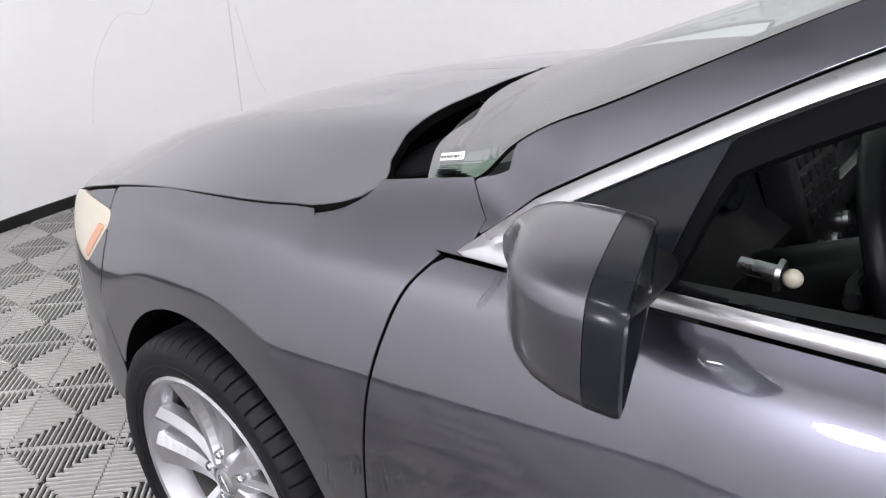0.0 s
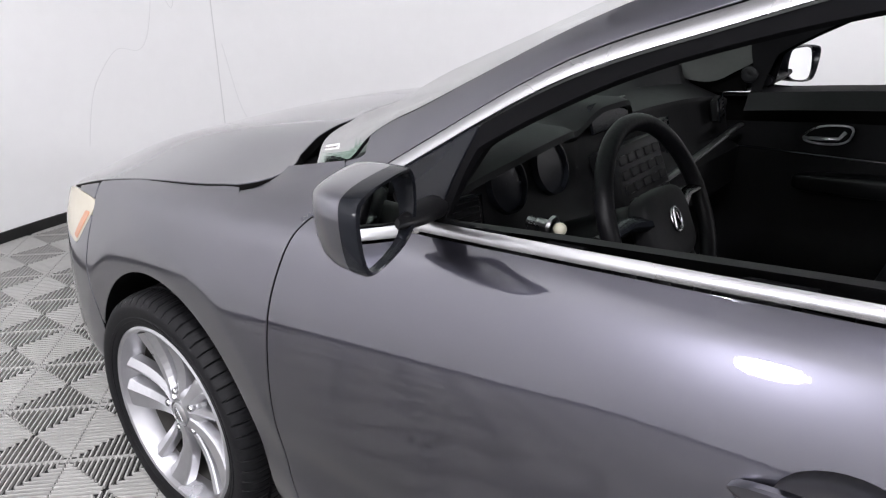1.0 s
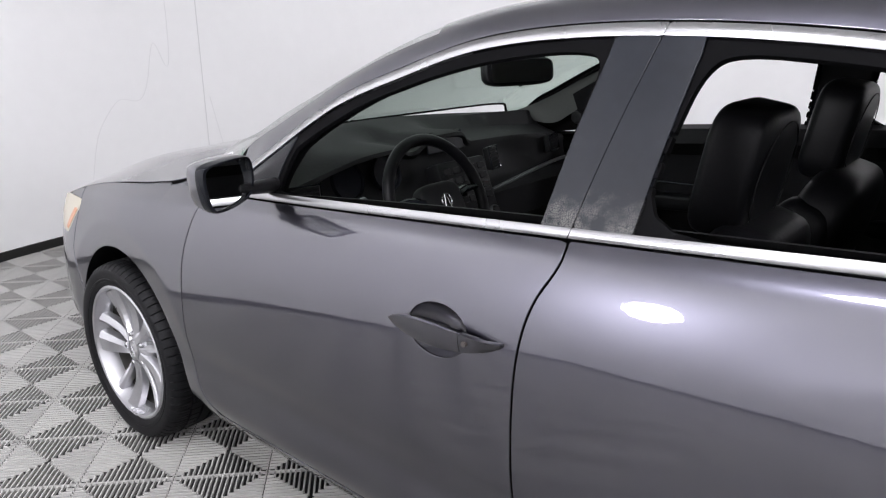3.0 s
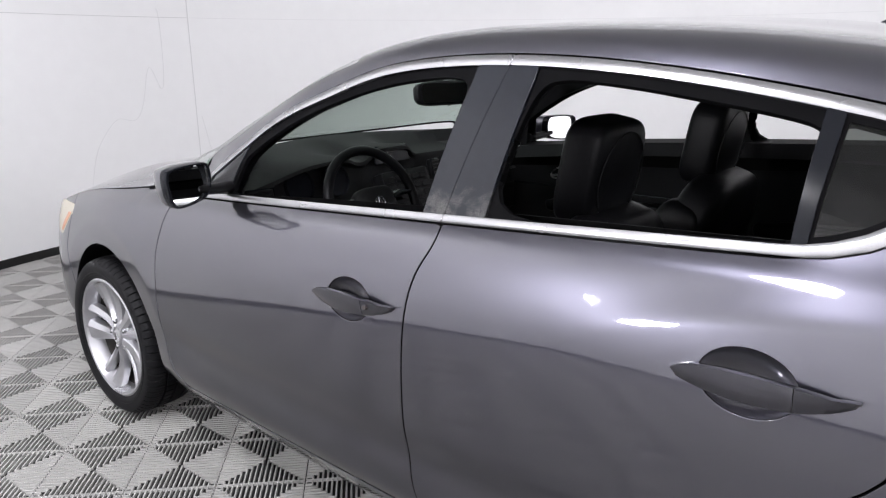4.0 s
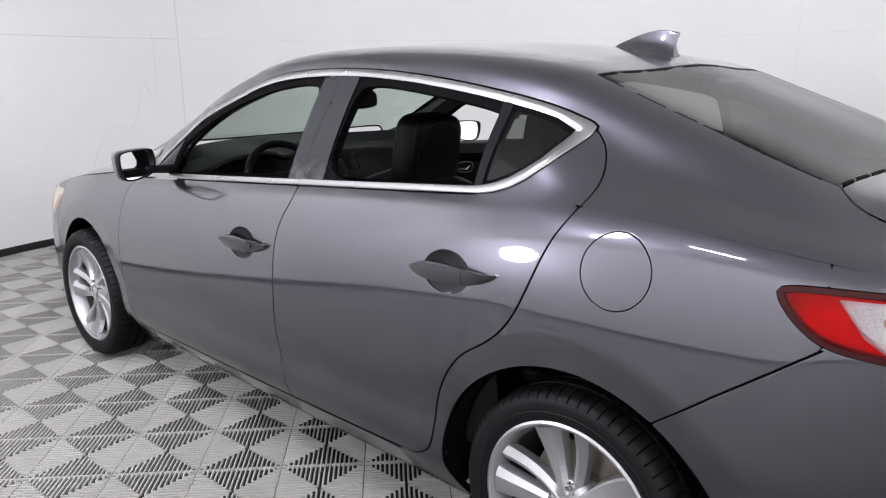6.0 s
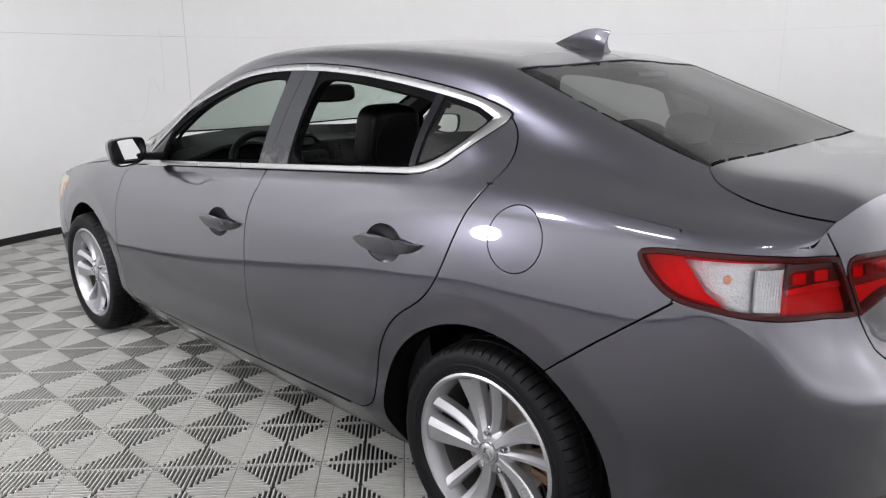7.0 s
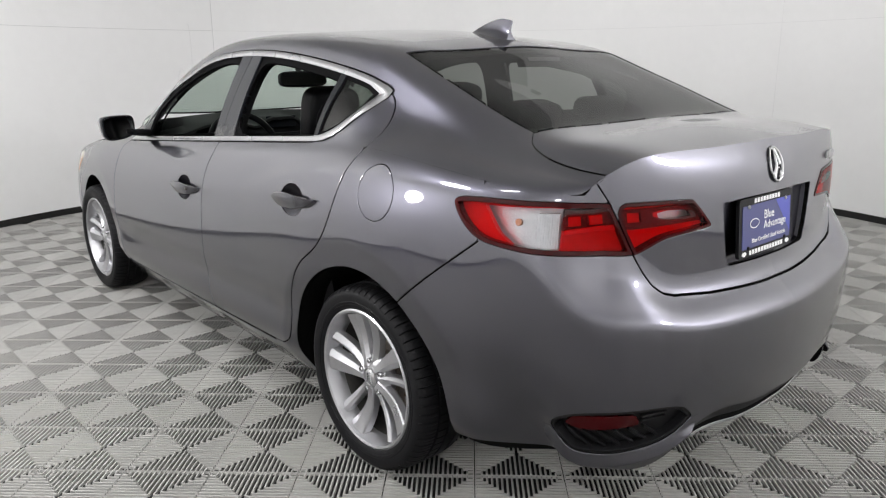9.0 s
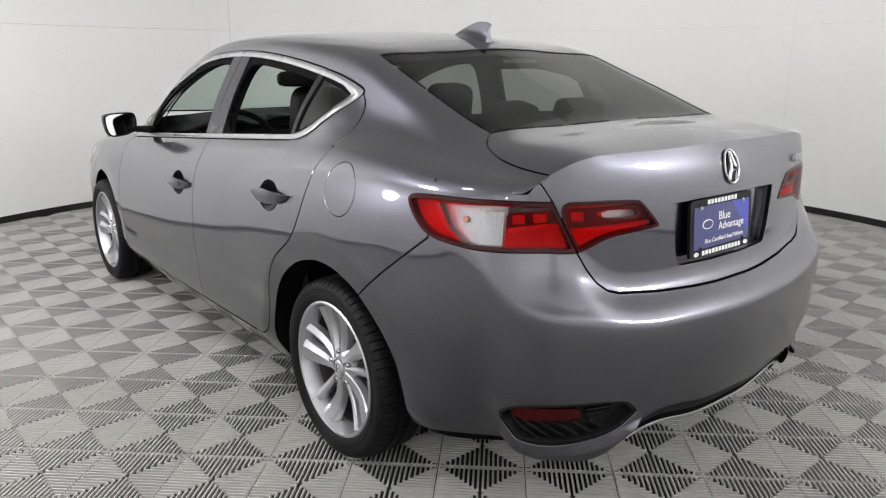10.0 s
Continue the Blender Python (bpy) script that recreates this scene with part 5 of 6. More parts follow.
# ---- wheels ----
def build_wheel(sx, side):
    sg = -1 if side else 1
    place = Matrix.Translation((sx, 0.842 * sg, 0.308)) @ Matrix.Diagonal((1, sg, 1, 1)) @ Matrix.Rotation(radians(14 if sx > 0 else 8), 4, "Y")
    bm = bmesh.new()
    lathe(bm, [(0.229, 0.022), (0.232, 0.028), (0.226, 0.031), (0.219, 0.028), (0.214, 0.012), (0.207, -0.012), (0.205, -0.030)], 72, m=place)
    lathe(bm, [(0.001, -0.003), (0.040, -0.003), (0.052, -0.006), (0.064, -0.014), (0.072, -0.028), (0.074, -0.05), (0.03, -0.06)], 40, m=place)
    wheel = part("wheel", bm, ALLOY, car, "silver alloy wheel with ten slanted spokes")
    # inner barrel, a darker tone than the alloy rim
    bm = bmesh.new()
    lathe(bm, [(0.2052, -0.030), (0.203, -0.05), (0.20, -0.16), (0.225, -0.17), (0.232, -0.165)], 72, m=place)
    part("barrel", bm, BARREL, wheel, "dark inner barrel of the wheel")
    # five pairs of blades, one broad and one narrow in each
    for k in range(5):
        for broad in (True, False):
            bm = bmesh.new()
            a0 = radians(72 * k + (0 if broad else 36))
            lean = radians(9 if broad else -3)
            rows = []
            for i in range(11):
                t = i / 10
                r = 0.036 + 0.176 * t
                a = a0 + lean * t ** 1.3
                half = (0.0170 + 0.0270 * t ** 1.3) if broad else (0.0130 + 0.0085 * t ** 1.1)
                top = 0.016 * t ** 1.8 - 0.010 * math.sin(math.pi * t) - (0.0 if broad else 0.005)
                u, v = Vector((math.cos(a), 0, math.sin(a))), Vector((-math.sin(a), 0, math.cos(a)))
                o = u * r
                sk = 0.30 if broad else -0.20
                rows.append([bm.verts.new(place @ (o + v * dv + Vector((0, dy, 0)))) for dv, dy in ((-half, top - 0.024), (-half * 0.88, top - 0.003), (-half * 0.74, top + 0.001), (half * sk, top + 0.004), (half * 0.82, top - 0.007), (half, top - 0.028), (half * 0.5, top - 0.036), (-half * 0.5, top - 0.036))])
            for a_, b_ in zip(rows, rows[1:]):
                for j in range(8):
                    bm.faces.new((a_[j], a_[(j + 1) % 8], b_[(j + 1) % 8], b_[j]))
            bm.faces.new(rows[0])
            bm.faces.new(rows[-1])
            part("spoke", bm, ALLOY, wheel, smooth=False)
    # tyre: sidewall, shoulder and grooved tread
    bm = bmesh.new()
    prof = [(0.226, 0.014), (0.231, 0.0265), (0.240, 0.032), (0.256, 0.036), (0.258, 0.0345), (0.275, 0.0375), (0.288, 0.034), (0.2995, 0.022), (0.304, 0.008), (0.3065, -0.004),
            (0.3075, -0.024), (0.300, -0.025), (0.300, -0.033), (0.308, -0.034), (0.3085, -0.066), (0.300, -0.067), (0.300, -0.075), (0.3085, -0.076), (0.308, -0.110), (0.300, -0.111), (0.300, -0.119), (0.3075, -0.120), (0.305, -0.145), (0.298, -0.165), (0.27, -0.175), (0.226, -0.16)]
    n_seg = 792
    loops = []
    for k in range(n_seg):
        a = 2 * math.pi * k / n_seg
        loop = []
        for j, (r, o) in enumerate(prof):
            if k % 12 == 0 and 6 <= j <= 10:
                r = r - (0.006 if j > 6 else 0.0015)
            elif k % 12 == 6 and j in (13, 14):
                r = r - 0.005
            elif k % 12 == 5 and 8 <= j <= 10:
                r = r - 0.0012
            loop.append(bm.verts.new(place @ Vector((r * math.cos(a), o, r * math.sin(a)))))
        loops.append(loop)
    for k in range(n_seg):
        la, lb = loops[k], loops[(k + 1) % n_seg]
        for j in range(len(prof) - 1):
            bm.faces.new((la[j], la[j + 1], lb[j + 1], lb[j]))
    tyre = part("tyre", bm, RUBBER, wheel, "black rubber tyre with worn tread")
    bm = bmesh.new()
    lathe(bm, [(0.2465, 0.0335), (0.2470, 0.0350), (0.2480, 0.0352), (0.2485, 0.0340)], 96, m=place)
    part("sidewall_ring", bm, RUBBER, wheel)
    bm = bmesh.new()
    lathe(bm, [(0.001, 0.006), (0.022, 0.0055), (0.026, 0.003), (0.0275, -0.004)], 36, m=place)
    lathe(bm, [(0.0285, -0.002), (0.030, 0.0045), (0.033, 0.004), (0.034, -0.004)], 36, m=place)
    cap = part("hub_cap", bm, SATIN, wheel)
    bm = bmesh.new()
    for s_ in (-1, 1):
        tube(bm, [place @ Vector((s_ * 0.013, 0.0065, -0.016)), place @ Vector((s_ * 0.003, 0.0075, 0.016))], 0.0022, 6)
    tube(bm, [place @ Vector((-0.008, 0.0068, -0.002)), place @ Vector((0.008, 0.0068, -0.002))], 0.0016, 6)
    part("cap_emblem", bm, CHROME, wheel)
    for k in range(5):
        a = radians(72 * k + 18)
        bm = bmesh.new()
        mm = place @ Matrix.Translation((0.055 * math.cos(a), -0.006, 0.055 * math.sin(a)))
        lathe(bm, [(0.001, 0.010), (0.007, 0.009), (0.0095, 0.006), (0.0098, -0.012)], 6, m=mm)
        part("wheel_nut", bm, CHROME, wheel)
        bm = bmesh.new()
        lathe(bm, [(0.0105, -0.008), (0.0135, -0.005), (0.016, -0.008), (0.0165, -0.016)], 14, m=mm)
        part("nut_seat", bm, ALLOY, wheel)
    bm = bmesh.new()
    tube(bm, [place @ Vector((-0.165, -0.02, 0.095)), place @ Vector((-0.155, 0.006, 0.089))], 0.0055, 10)
    part("valve", bm, RUBBER, wheel)
    bm = bmesh.new()
    lathe(bm, [(0.075, -0.070), (0.148, -0.070), (0.150, -0.073), (0.150, -0.092), (0.075, -0.092)], 48, m=place)
    lathe(bm, [(0.001, -0.052), (0.074, -0.052), (0.076, -0.072)], 32, m=place)
    part("brake_disc", bm, DISC, wheel)
    bm = bmesh.new()
    for i in range(6):
        a = radians(-25 + 10 * i)
        box(bm, -0.02, 0.02, -0.12, -0.058, 0.105, 0.168, 0.004, 1, m=place @ Matrix.Rotation(a + radians(90 if sx > 0 else -90), 4, "Y"))
    part("brake_caliper", bm, RUST, wheel)


for sx in (1.335, -1.335):
    for side in (False, True):
        build_wheel(sx, side)

# ---- badge, number plate, lettering ----


def tail_x(y, z, off=0.0):
    i = np.interp(-abs(y), -plan_y(np.linspace(4.9, LONG, 200)), np.linspace(4.9, LONG, 200))
    return float(body(i, z)[0]) - off


bm = bmesh.new()
ell = [(tail_x(0.036 * math.cos(a), 1.0 + 0.047 * math.sin(a), 0.004), 0.036 * math.cos(a), 1.0 + 0.047 * math.sin(a)) for a in np.linspace(0, 2 * math.pi, 48, endpoint=False)]
tube(bm, ell, 0.0042, 8, closed=True)
for s_ in (-1, 1):
    tube(bm, [(tail_x(0.02, 0.962, 0.004), s_ * 0.021, 0.962), (tail_x(0.01, 1.0, 0.008), s_ * 0.011, 1.0), (tail_x(0.0, 1.044, 0.006), s_ * 0.004, 1.043)], [0.0075, 0.006, 0.0035], 8)
tube(bm, [(tail_x(0, 0.99, 0.006), -0.012, 0.990), (tail_x(0, 0.99, 0.006), 0.012, 0.990)], 0.0028, 8)
part("boot_emblem", bm, CHROME, car)
for k in range(3):
    bm = bmesh.new()
    y = -0.445 - 0.034 * k
    box(bm, -0.003, 0.003, -0.010 if k else -0.004, 0.010 if k else 0.004, -0.013, 0.013, 0.002, 1, m=Matrix.Translation((tail_x(y, 0.985, 0.003), y, 0.985)))
    part("model_badge", bm, CHROME, car)


def writing(text, size, mat, place, parent, name="lettering"):
    cu = bpy.data.curves.new(name, "FONT")
    cu.body, cu.size, cu.extrude, cu.align_x, cu.align_y = text, size, 0.0004, "CENTER", "CENTER"
    tmp = bpy.data.objects.new(name, cu)
    scene.collection.objects.link(tmp)
    me = bpy.data.meshes.new_from_object(tmp.evaluated_get(bpy.context.evaluated_depsgraph_get()))
    bpy.data.objects.remove(tmp)
    me.transform(place)
    return part(name, me, mat, parent)


def rounded_plate(bm, w, h, d, r, m):
    pts = []
    for cx, cy, a0 in ((w / 2 - r, h / 2 - r, 0), (-w / 2 + r, h / 2 - r, 90), (-w / 2 + r, -h / 2 + r, 180), (w / 2 - r, -h / 2 + r, 270)):
        pts += [(cx + r * math.cos(radians(a0 + k * 15)), cy + r * math.sin(radians(a0 + k * 15))) for k in range(7)]
    lo, hi = [bm.verts.new(m @ Vector((x, y, 0))) for x, y in pts], [bm.verts.new(m @ Vector((x, y, d))) for x, y in pts]
    bm.faces.new(hi)
    bm.faces.new(lo[::-1])
    for k in range(len(pts)):
        j = (k + 1) % len(pts)
        bm.faces.new((lo[k], lo[j], hi[j], hi[k]))


# local x to the right as seen from behind, local y up, local z out of the plate
face = Matrix(((0, 0.075, -0.9972, tail_x(0, 0.83) + 0.020), (-1, 0, 0, 0.028), (0, 0.9972, 0.075, 0.832), (0, 0, 0, 1)))
bm = bmesh.new()
rounded_plate(bm, 0.325, 0.168, 0.010, 0.012, face)
frame_ob = part("plate_frame", bm, PLASTIC, car, "black plastic plate frame with white dealer lettering")
bm = bmesh.new()
rounded_plate(bm, 0.292, 0.122, 0.0015, 0.004, face @ Matrix.Translation((0, 0.002, 0.0101)))
blue = part("advert_plate", bm, PLATE_BLUE, frame_ob, "dark blue advertising plate")
bm = bmesh.new()
vs = [bm.verts.new(face @ Vector(p)) for p in ((0.05, 0.0625, 0.0121), (0.1455, 0.0625, 0.0121), (0.1455, -0.045, 0.0121))]
bm.faces.new(vs)
part("bright_corner", bm, BRIGHT_BLUE, frame_ob)
up = lambda x, y, z=0.0122: face @ Matrix.Translation((x, y, z))
writing("Blue", 0.036, WHITE, up(0.010, 0.026), frame_ob)
writing("Advantage", 0.033, WHITE, up(0.048, -0.004), frame_ob)
writing("Blue Certified Used Vehicle", 0.0185, WHITE, up(0.012, -0.040), frame_ob)
for n_, y0, w0 in ((9, 0.0735, 0.16), (12, -0.0725, 0.21)):
    for k in range(n_):
        bm = bmesh.new()
        box(bm, -w0 / n_ * 0.36, w0 / n_ * 0.36, -0.0065, 0.0065, 0, 0.0008, m=up(-w0 / 2 + w0 * (k + 0.5) / n_, y0, 0.0102))
        part("print_bar", bm, WHITE, frame_ob, smooth=False)
bm = bmesh.new()
lathe(bm, [(0.001, 0.001), (0.027, 0.001), (0.027, 0.0)], 32, "z", m=up(-0.078, 0.010) @ Matrix.Diagonal((1, 0.52, 1, 1)))
oval = part("white_oval", bm, WHITE, frame_ob)
bm = bmesh.new()
lathe(bm, [(0.001, 0.0012), (0.0235, 0.0012), (0.0235, 0.0)], 32, "z", m=up(-0.078, 0.010, 0.0126) @ Matrix.Diagonal((1, 0.48, 1, 1)))
part("blue_oval", bm, PLATE_BLUE, frame_ob)
for x0 in (-0.112, 0.112):
    for y0 in (0.060, -0.058):
        bm = bmesh.new()
        lathe(bm, [(0.001, 0.004), (0.005, 0.003), (0.0062, 0.0)], 12, "z", m=up(x0, y0, 0.0118))
        part("plate_screw", bm, CHROME if y0 > 0 else PLASTIC, frame_ob)
    bm = bmesh.new()
    lathe(bm, [(0.001, 0.001), (0.012, 0.001), (0.012, 0.0)], 24, "z", m=up(x0 * 1.18, -0.0725, 0.0102) @ Matrix.Diagonal((1, 0.55, 1, 1)))
    part("frame_oval", bm, WHITE, frame_ob)

# ---- scuttle, wipers ----
for mir in (False, True):
    part("scuttle_panel", sheet("scuttle_panel", upper, np.linspace(0.86, 1.22, 50), np.linspace(0.44, 1, 50), lambda x, w: np.maximum.reduce([by_plan(grow(in_bonnet_plan, -0.03))(x, w) * -1, -(np.asarray(x) - screen_base(upper(x, w)[..., 1]) + 0.02), np.abs(upper(x, w)[..., 1]) - 0.70]), depth=0.03, off=-0.064, flip=UFLIP, mirror=mir), SEAL, car)
for y0, y1, x0 in ((0.60, -0.02, 0.93), (0.02, -0.55, 1.06)):
    bm = bmesh.new()
    pts = []
    for t in np.linspace(0, 1, 10):
        y = y0 + (y1 - y0) * t
        x = float(screen_base(y)) + 0.010 - 0.018 * math.sin(math.pi * t)
        w = float(np.interp(-abs(y), [-0.70, -0.60, -0.38, 0.0], [0.45, 0.53, 0.72, 1.0]))
        p = upper(min(x, 1.14), w)
        pts.append((p[0] + 0.03, y, p[2] - 0.052))
    tube(bm, pts, [0.007] * 10, 8)
    tube(bm, [(p[0] + 0.012, p[1], p[2] + 0.010) for p in pts[:7]], [0.010, 0.009, 0.008, 0.007, 0.006, 0.005, 0.004], 8)
    wiper = part("wiper", bm, PLASTIC, car)
sticker = part("barcode_label", sheet("barcode_label", upper, np.linspace(0.868, 0.908, 6), np.linspace(0.415, 0.440, 4), None, depth=0.0, off=0.002, flip=UFLIP), WHITE, car, "white label with printed bars")
for k in range(9):
    a = 0.871 + 0.0040 * k
    part("print_bar", sheet("print_bar", upper, np.linspace(a, a + 0.0016 + 0.0008 * (k % 3), 3), np.linspace(0.421, 0.431, 3), None, depth=0.0, off=0.003, flip=UFLIP), PLASTIC, sticker)


# ---- inside the car ----
def pillow(bm, sx, sy, sz, m, e1=0.4, e2=0.4, n=20):
    """A soft rounded block."""
    c = lambda a, e: math.copysign(abs(math.cos(a)) ** e, math.cos(a))
    s = lambda a, e: math.copysign(abs(math.sin(a)) ** e, math.sin(a))
    rows = []
    for i in range(1, n):
        u = -math.pi / 2 + math.pi * i / n
        rows.append([bm.verts.new(m @ Vector((sx * c(u, e1) * c(v, e2), sy * c(u, e1) * s(v, e2), sz * s(u, e1)))) for v in (2 * math.pi * k / (2 * n) for k in range(2 * n))])
    for a, b in zip(rows, rows[1:]):
        for k in range(2 * n):
            j = (k + 1) % (2 * n)
            bm.faces.new((a[k], a[j], b[j], b[k]))
    bm.faces.new(rows[0])
    bm.faces.new(rows[-1])


def tilt(x, y, z, rx=0, ry=0, rz=0):
    return pose(x, y, z, rx, ry, rz)


# linings
for mir in (False, True):
    part("headliner", sheet("headliner", upper, np.linspace(-1.2, 0.30, 50), np.linspace(0.44, 1, 30), None, depth=0.0, off=-0.032, flip=UFLIP, mirror=mir), GREY_TRIM, car, "light grey roof lining")
    part("pillar_lining", sheet("pillar_lining", upper, np.linspace(0.05, 0.90, 60), np.linspace(0.36, 0.50, 14), None, depth=0.0, off=-0.034, flip=UFLIP, mirror=mir), GREY_TRIM, car)
    part("frame_lining", sheet("frame_lining", upper, np.linspace(-1.75, 0.60, 150), np.linspace(0.0, 0.46, 60), lambda x, w: np.maximum.reduce([-by_side(grow(in_fhole, 0.022))(x, w), -by_side(grow(in_rhole, 0.016))(x, w), -by_side(grow(in_quarter, 0.004))(x, w), -in_tail_glass(x, w) - 0.02]), depth=0.0, off=-0.046, flip=UFLIP, mirror=mir), SOFT_BLACK, car)
    # door tops between the outer seal and the inner panel
    bm = bmesh.new()
    outer, inner, low = [], [], []
    for x in np.linspace(0.60, -1.03, 40):
        p = upper(x, 0.035)
        q = body(s_at(x), float(belt_top(x)) - 0.03)
        sg = -1 if mir else 1
        outer.append(bm.verts.new((x, sg * (p[1] - 0.004), p[2] + 0.001)))
        inner.append(bm.verts.new((x, sg * (p[1] - 0.055), p[2] - 0.010)))
        low.append(bm.verts.new((x, sg * (p[1] - 0.088), p[2] - 0.06)))
    for k in range(39):
        bm.faces.new((outer[k], outer[k + 1], inner[k + 1], inner[k]))
        bm.faces.new((inner[k], inner[k + 1], low[k + 1], low[k]))
    part("door_top", bm, SOFT_BLACK, car)
    card = part("door_card", sheet("door_card", body, s_grid(0.86, -1.06, 0.03), np.linspace(0.30, 1.0, 30), in_side(lambda x, z: np.asarray(z) - belt_top(x) + 0.022), depth=0.0, off=-0.092, flip=FLIP, mirror=mir), SOFT_BLACK, car, "black door lining")
    sg = -1 if mir else 1
    bm = bmesh.new()
    pillow(bm, 0.28, 0.035, 0.03, tilt(0.16, sg * 0.735, 0.70, 0, 4), 0.4, 0.5)
    part("armrest", bm, LEATHER, card)
    bm = bmesh.new()
    pillow(bm, 0.24, 0.035, 0.03, tilt(-0.70, sg * 0.735, 0.72, 0, 4), 0.4, 0.5)
    part("armrest", bm, LEATHER, card)
    bm = bmesh.new()
    ring_pts = chaikin([(0.44, 0.805), (0.40, 0.85), (0.31, 0.862), (0.295, 0.845), (0.31, 0.808), (0.37, 0.798)], 2)
    tube(bm, [(a, sg * 0.742, b) for a, b in ring_pts], 0.0035, 8, closed=True)
    tube(bm, [(0.425, sg * 0.742, 0.812), (0.38, sg * 0.728, 0.817), (0.33, sg * 0.728, 0.822), (0.318, sg * 0.742, 0.84)], 0.0055, 8)
    part("door_pull", bm, CHROME, card, "chrome inside door pull")
    bm = bmesh.new()
    tube(bm, [(x, sg * (0.748 - 0.02 * math.sin((0.8 - x) * 2)), 0.775 - 0.02 * x) for x in np.linspace(0.75, -0.2, 14)], 0.004, 6)
    part("trim_line", bm, GLOSS_BLACK, card)
    # tweeter in the mirror corner
    bm = bmesh.new()
    lathe(bm, [(0.001, 0.0), (0.018, 0.002), (0.024, 0.0), (0.026, -0.006)], 24, m=pose(0.60, sg * 0.715, 0.985) @ Matrix.Rotation(radians(180 if not mir else 0), 4, "Z"))
    part("tweeter", bm, PLASTIC, card)

# dashboard
ys = np.linspace(-0.71, 0.71, 61)
hood = lambda y: math.exp(-((y - 0.37) / 0.17) ** 4)
pod = lambda y: math.exp(-((y + 0.02) / 0.115) ** 6)
bm = bmesh.new()
rows = []
for y in ys:
    back = min(1.06, float(screen_base(y)) - 0.025)
    xe = 0.70 - 0.075 * hood(y) - 0.02 * pod(y) - 0.05 * (y / 0.7) ** 2
    ze = 0.952 + 0.040 * hood(y) + 0.045 * pod(y) - 0.035 * (y / 0.7) ** 4
    deep = 0.085 * hood(y) + 0.03 * pod(y)
    rows.append([bm.verts.new((x, y, z)) for x, z in ((back, float(deck_z(back, y)) - 0.012 - 0.05 * (y / 0.7) ** 2), (back - 0.10, 0.5 * float(deck_z(back, y)) + 0.490), ((back + xe) / 2, (0.965 + ze) / 2 + 0.006), (xe + 0.03, ze), (xe + 0.006, ze - 0.006), (xe + 0.002, ze - 0.018), (xe + deep + 0.006, ze - 0.03), (xe + deep * 0.8 - 0.01, ze - 0.12), (0.655 - 0.03 * hood(y), 0.80), (0.60, 0.77), (0.605, 0.66), (0.68, 0.58), (0.70, 0.40))])
for a, b in zip(rows, rows[1:]):
    for k in range(12):
        bm.faces.new((a[k], a[k + 1], b[k + 1], b[k]))
dash = part("dashboard", bm, SOFT_BLACK, car, "black padded dashboard")
bm = bmesh.new()
m = tilt(0.605, -0.02, 0.775, 0, 22)
box(bm, -0.03, 0.035, -0.125, 0.125, -0.15, 0.135, 0.012, 2, m=m)
stack = part("console_panel", bm, PLASTIC, dash)
for r_ in range(4):
    for c_ in range(5):
        bm = bmesh.new()
        box(bm, -0.034, -0.029, -0.018, 0.018, -0.011, 0.011, 0.002, 1, m=m @ Matrix.Translation((0, -0.088 + 0.044 * c_, 0.10 - 0.034 * r_)))
        part("button", bm, PLASTIC, stack)
for y_, z_ in ((0.092, -0.065), (-0.092, -0.065), (0.0, -0.08)):
    bm = bmesh.new()
    mm = m @ Matrix.Translation((-0.03, y_, z_)) @ Matrix.Rotation(radians(90), 4, "Z")
    lathe(bm, [(0.001, 0.014), (0.014, 0.014), (0.0165, 0.011), (0.018, 0.0)], 28, m=mm)
    knob = part("rotary_knob", bm, PLASTIC, stack)
    bm = bmesh.new()
    lathe(bm, [(0.0185, 0.0), (0.0195, 0.009), (0.021, 0.0)], 28, m=mm)
    part("knob_ring", bm, CHROME, stack)
bm = bmesh.new()
box(bm, -0.004, 0.004, -0.095, 0.095, -0.035, 0.035, 0.004, 1, m=tilt(0.700, -0.02, 0.962, 0, 14))
part("screen", bm, GLOSS_BLACK, dash)


def vent(x, y, z, w, h, ry, rz):
    bm = bmesh.new()
    mm = pose(x, y, z, 0, ry, rz)
    box(bm, -0.004, 0.02, -w, w, -h, h, 0.005, 1, m=mm)
    for k in range(5):
        box(bm, -0.009, 0.004, -w * 0.85, w * 0.85, -0.0015, 0.0015, m=mm @ Matrix.Translation((0, 0, -h * 0.7 + k * h * 0.35)) @ Matrix.Rotation(radians(25), 4, "Y"))
    v = part("air_vent", bm, PLASTIC, dash)
    bm = bmesh.new()
    tube(bm, [mm @ Vector(p) for p in ((-0.006, -w, -h), (-0.006, w, -h), (-0.006, w, h), (-0.006, -w, h))], 0.003, 6, closed=True)
    part("vent_surround", bm, GLOSS_BLACK, v)


vent(0.640, 0.635, 0.890, 0.048, 0.034, 10, -12)
vent(0.632, -0.205, 0.890, 0.035, 0.040, 14, 14)
vent(0.640, -0.610, 0.895, 0.052, 0.032, 10, 14)
# gauges under the hood
for y_ in (0.455, 0.295):
    bm = bmesh.new()
    mm = tilt(0.668, y_, 0.905, 0, 18) @ Matrix.Rotation(radians(90), 4, "Z")
    lathe(bm, [(0.052, 0.0), (0.055, 0.010), (0.058, 0.010), (0.060, -0.004)], 40, m=mm)
    part("gauge_ring", bm, GLOSS_BLACK, dash)
    bm = bmesh.new()
    lathe(bm, [(0.001, 0.001), (0.052, 0.001)], 40, m=mm)
    part("gauge_dial", bm, GLOSS_BLACK, dash)
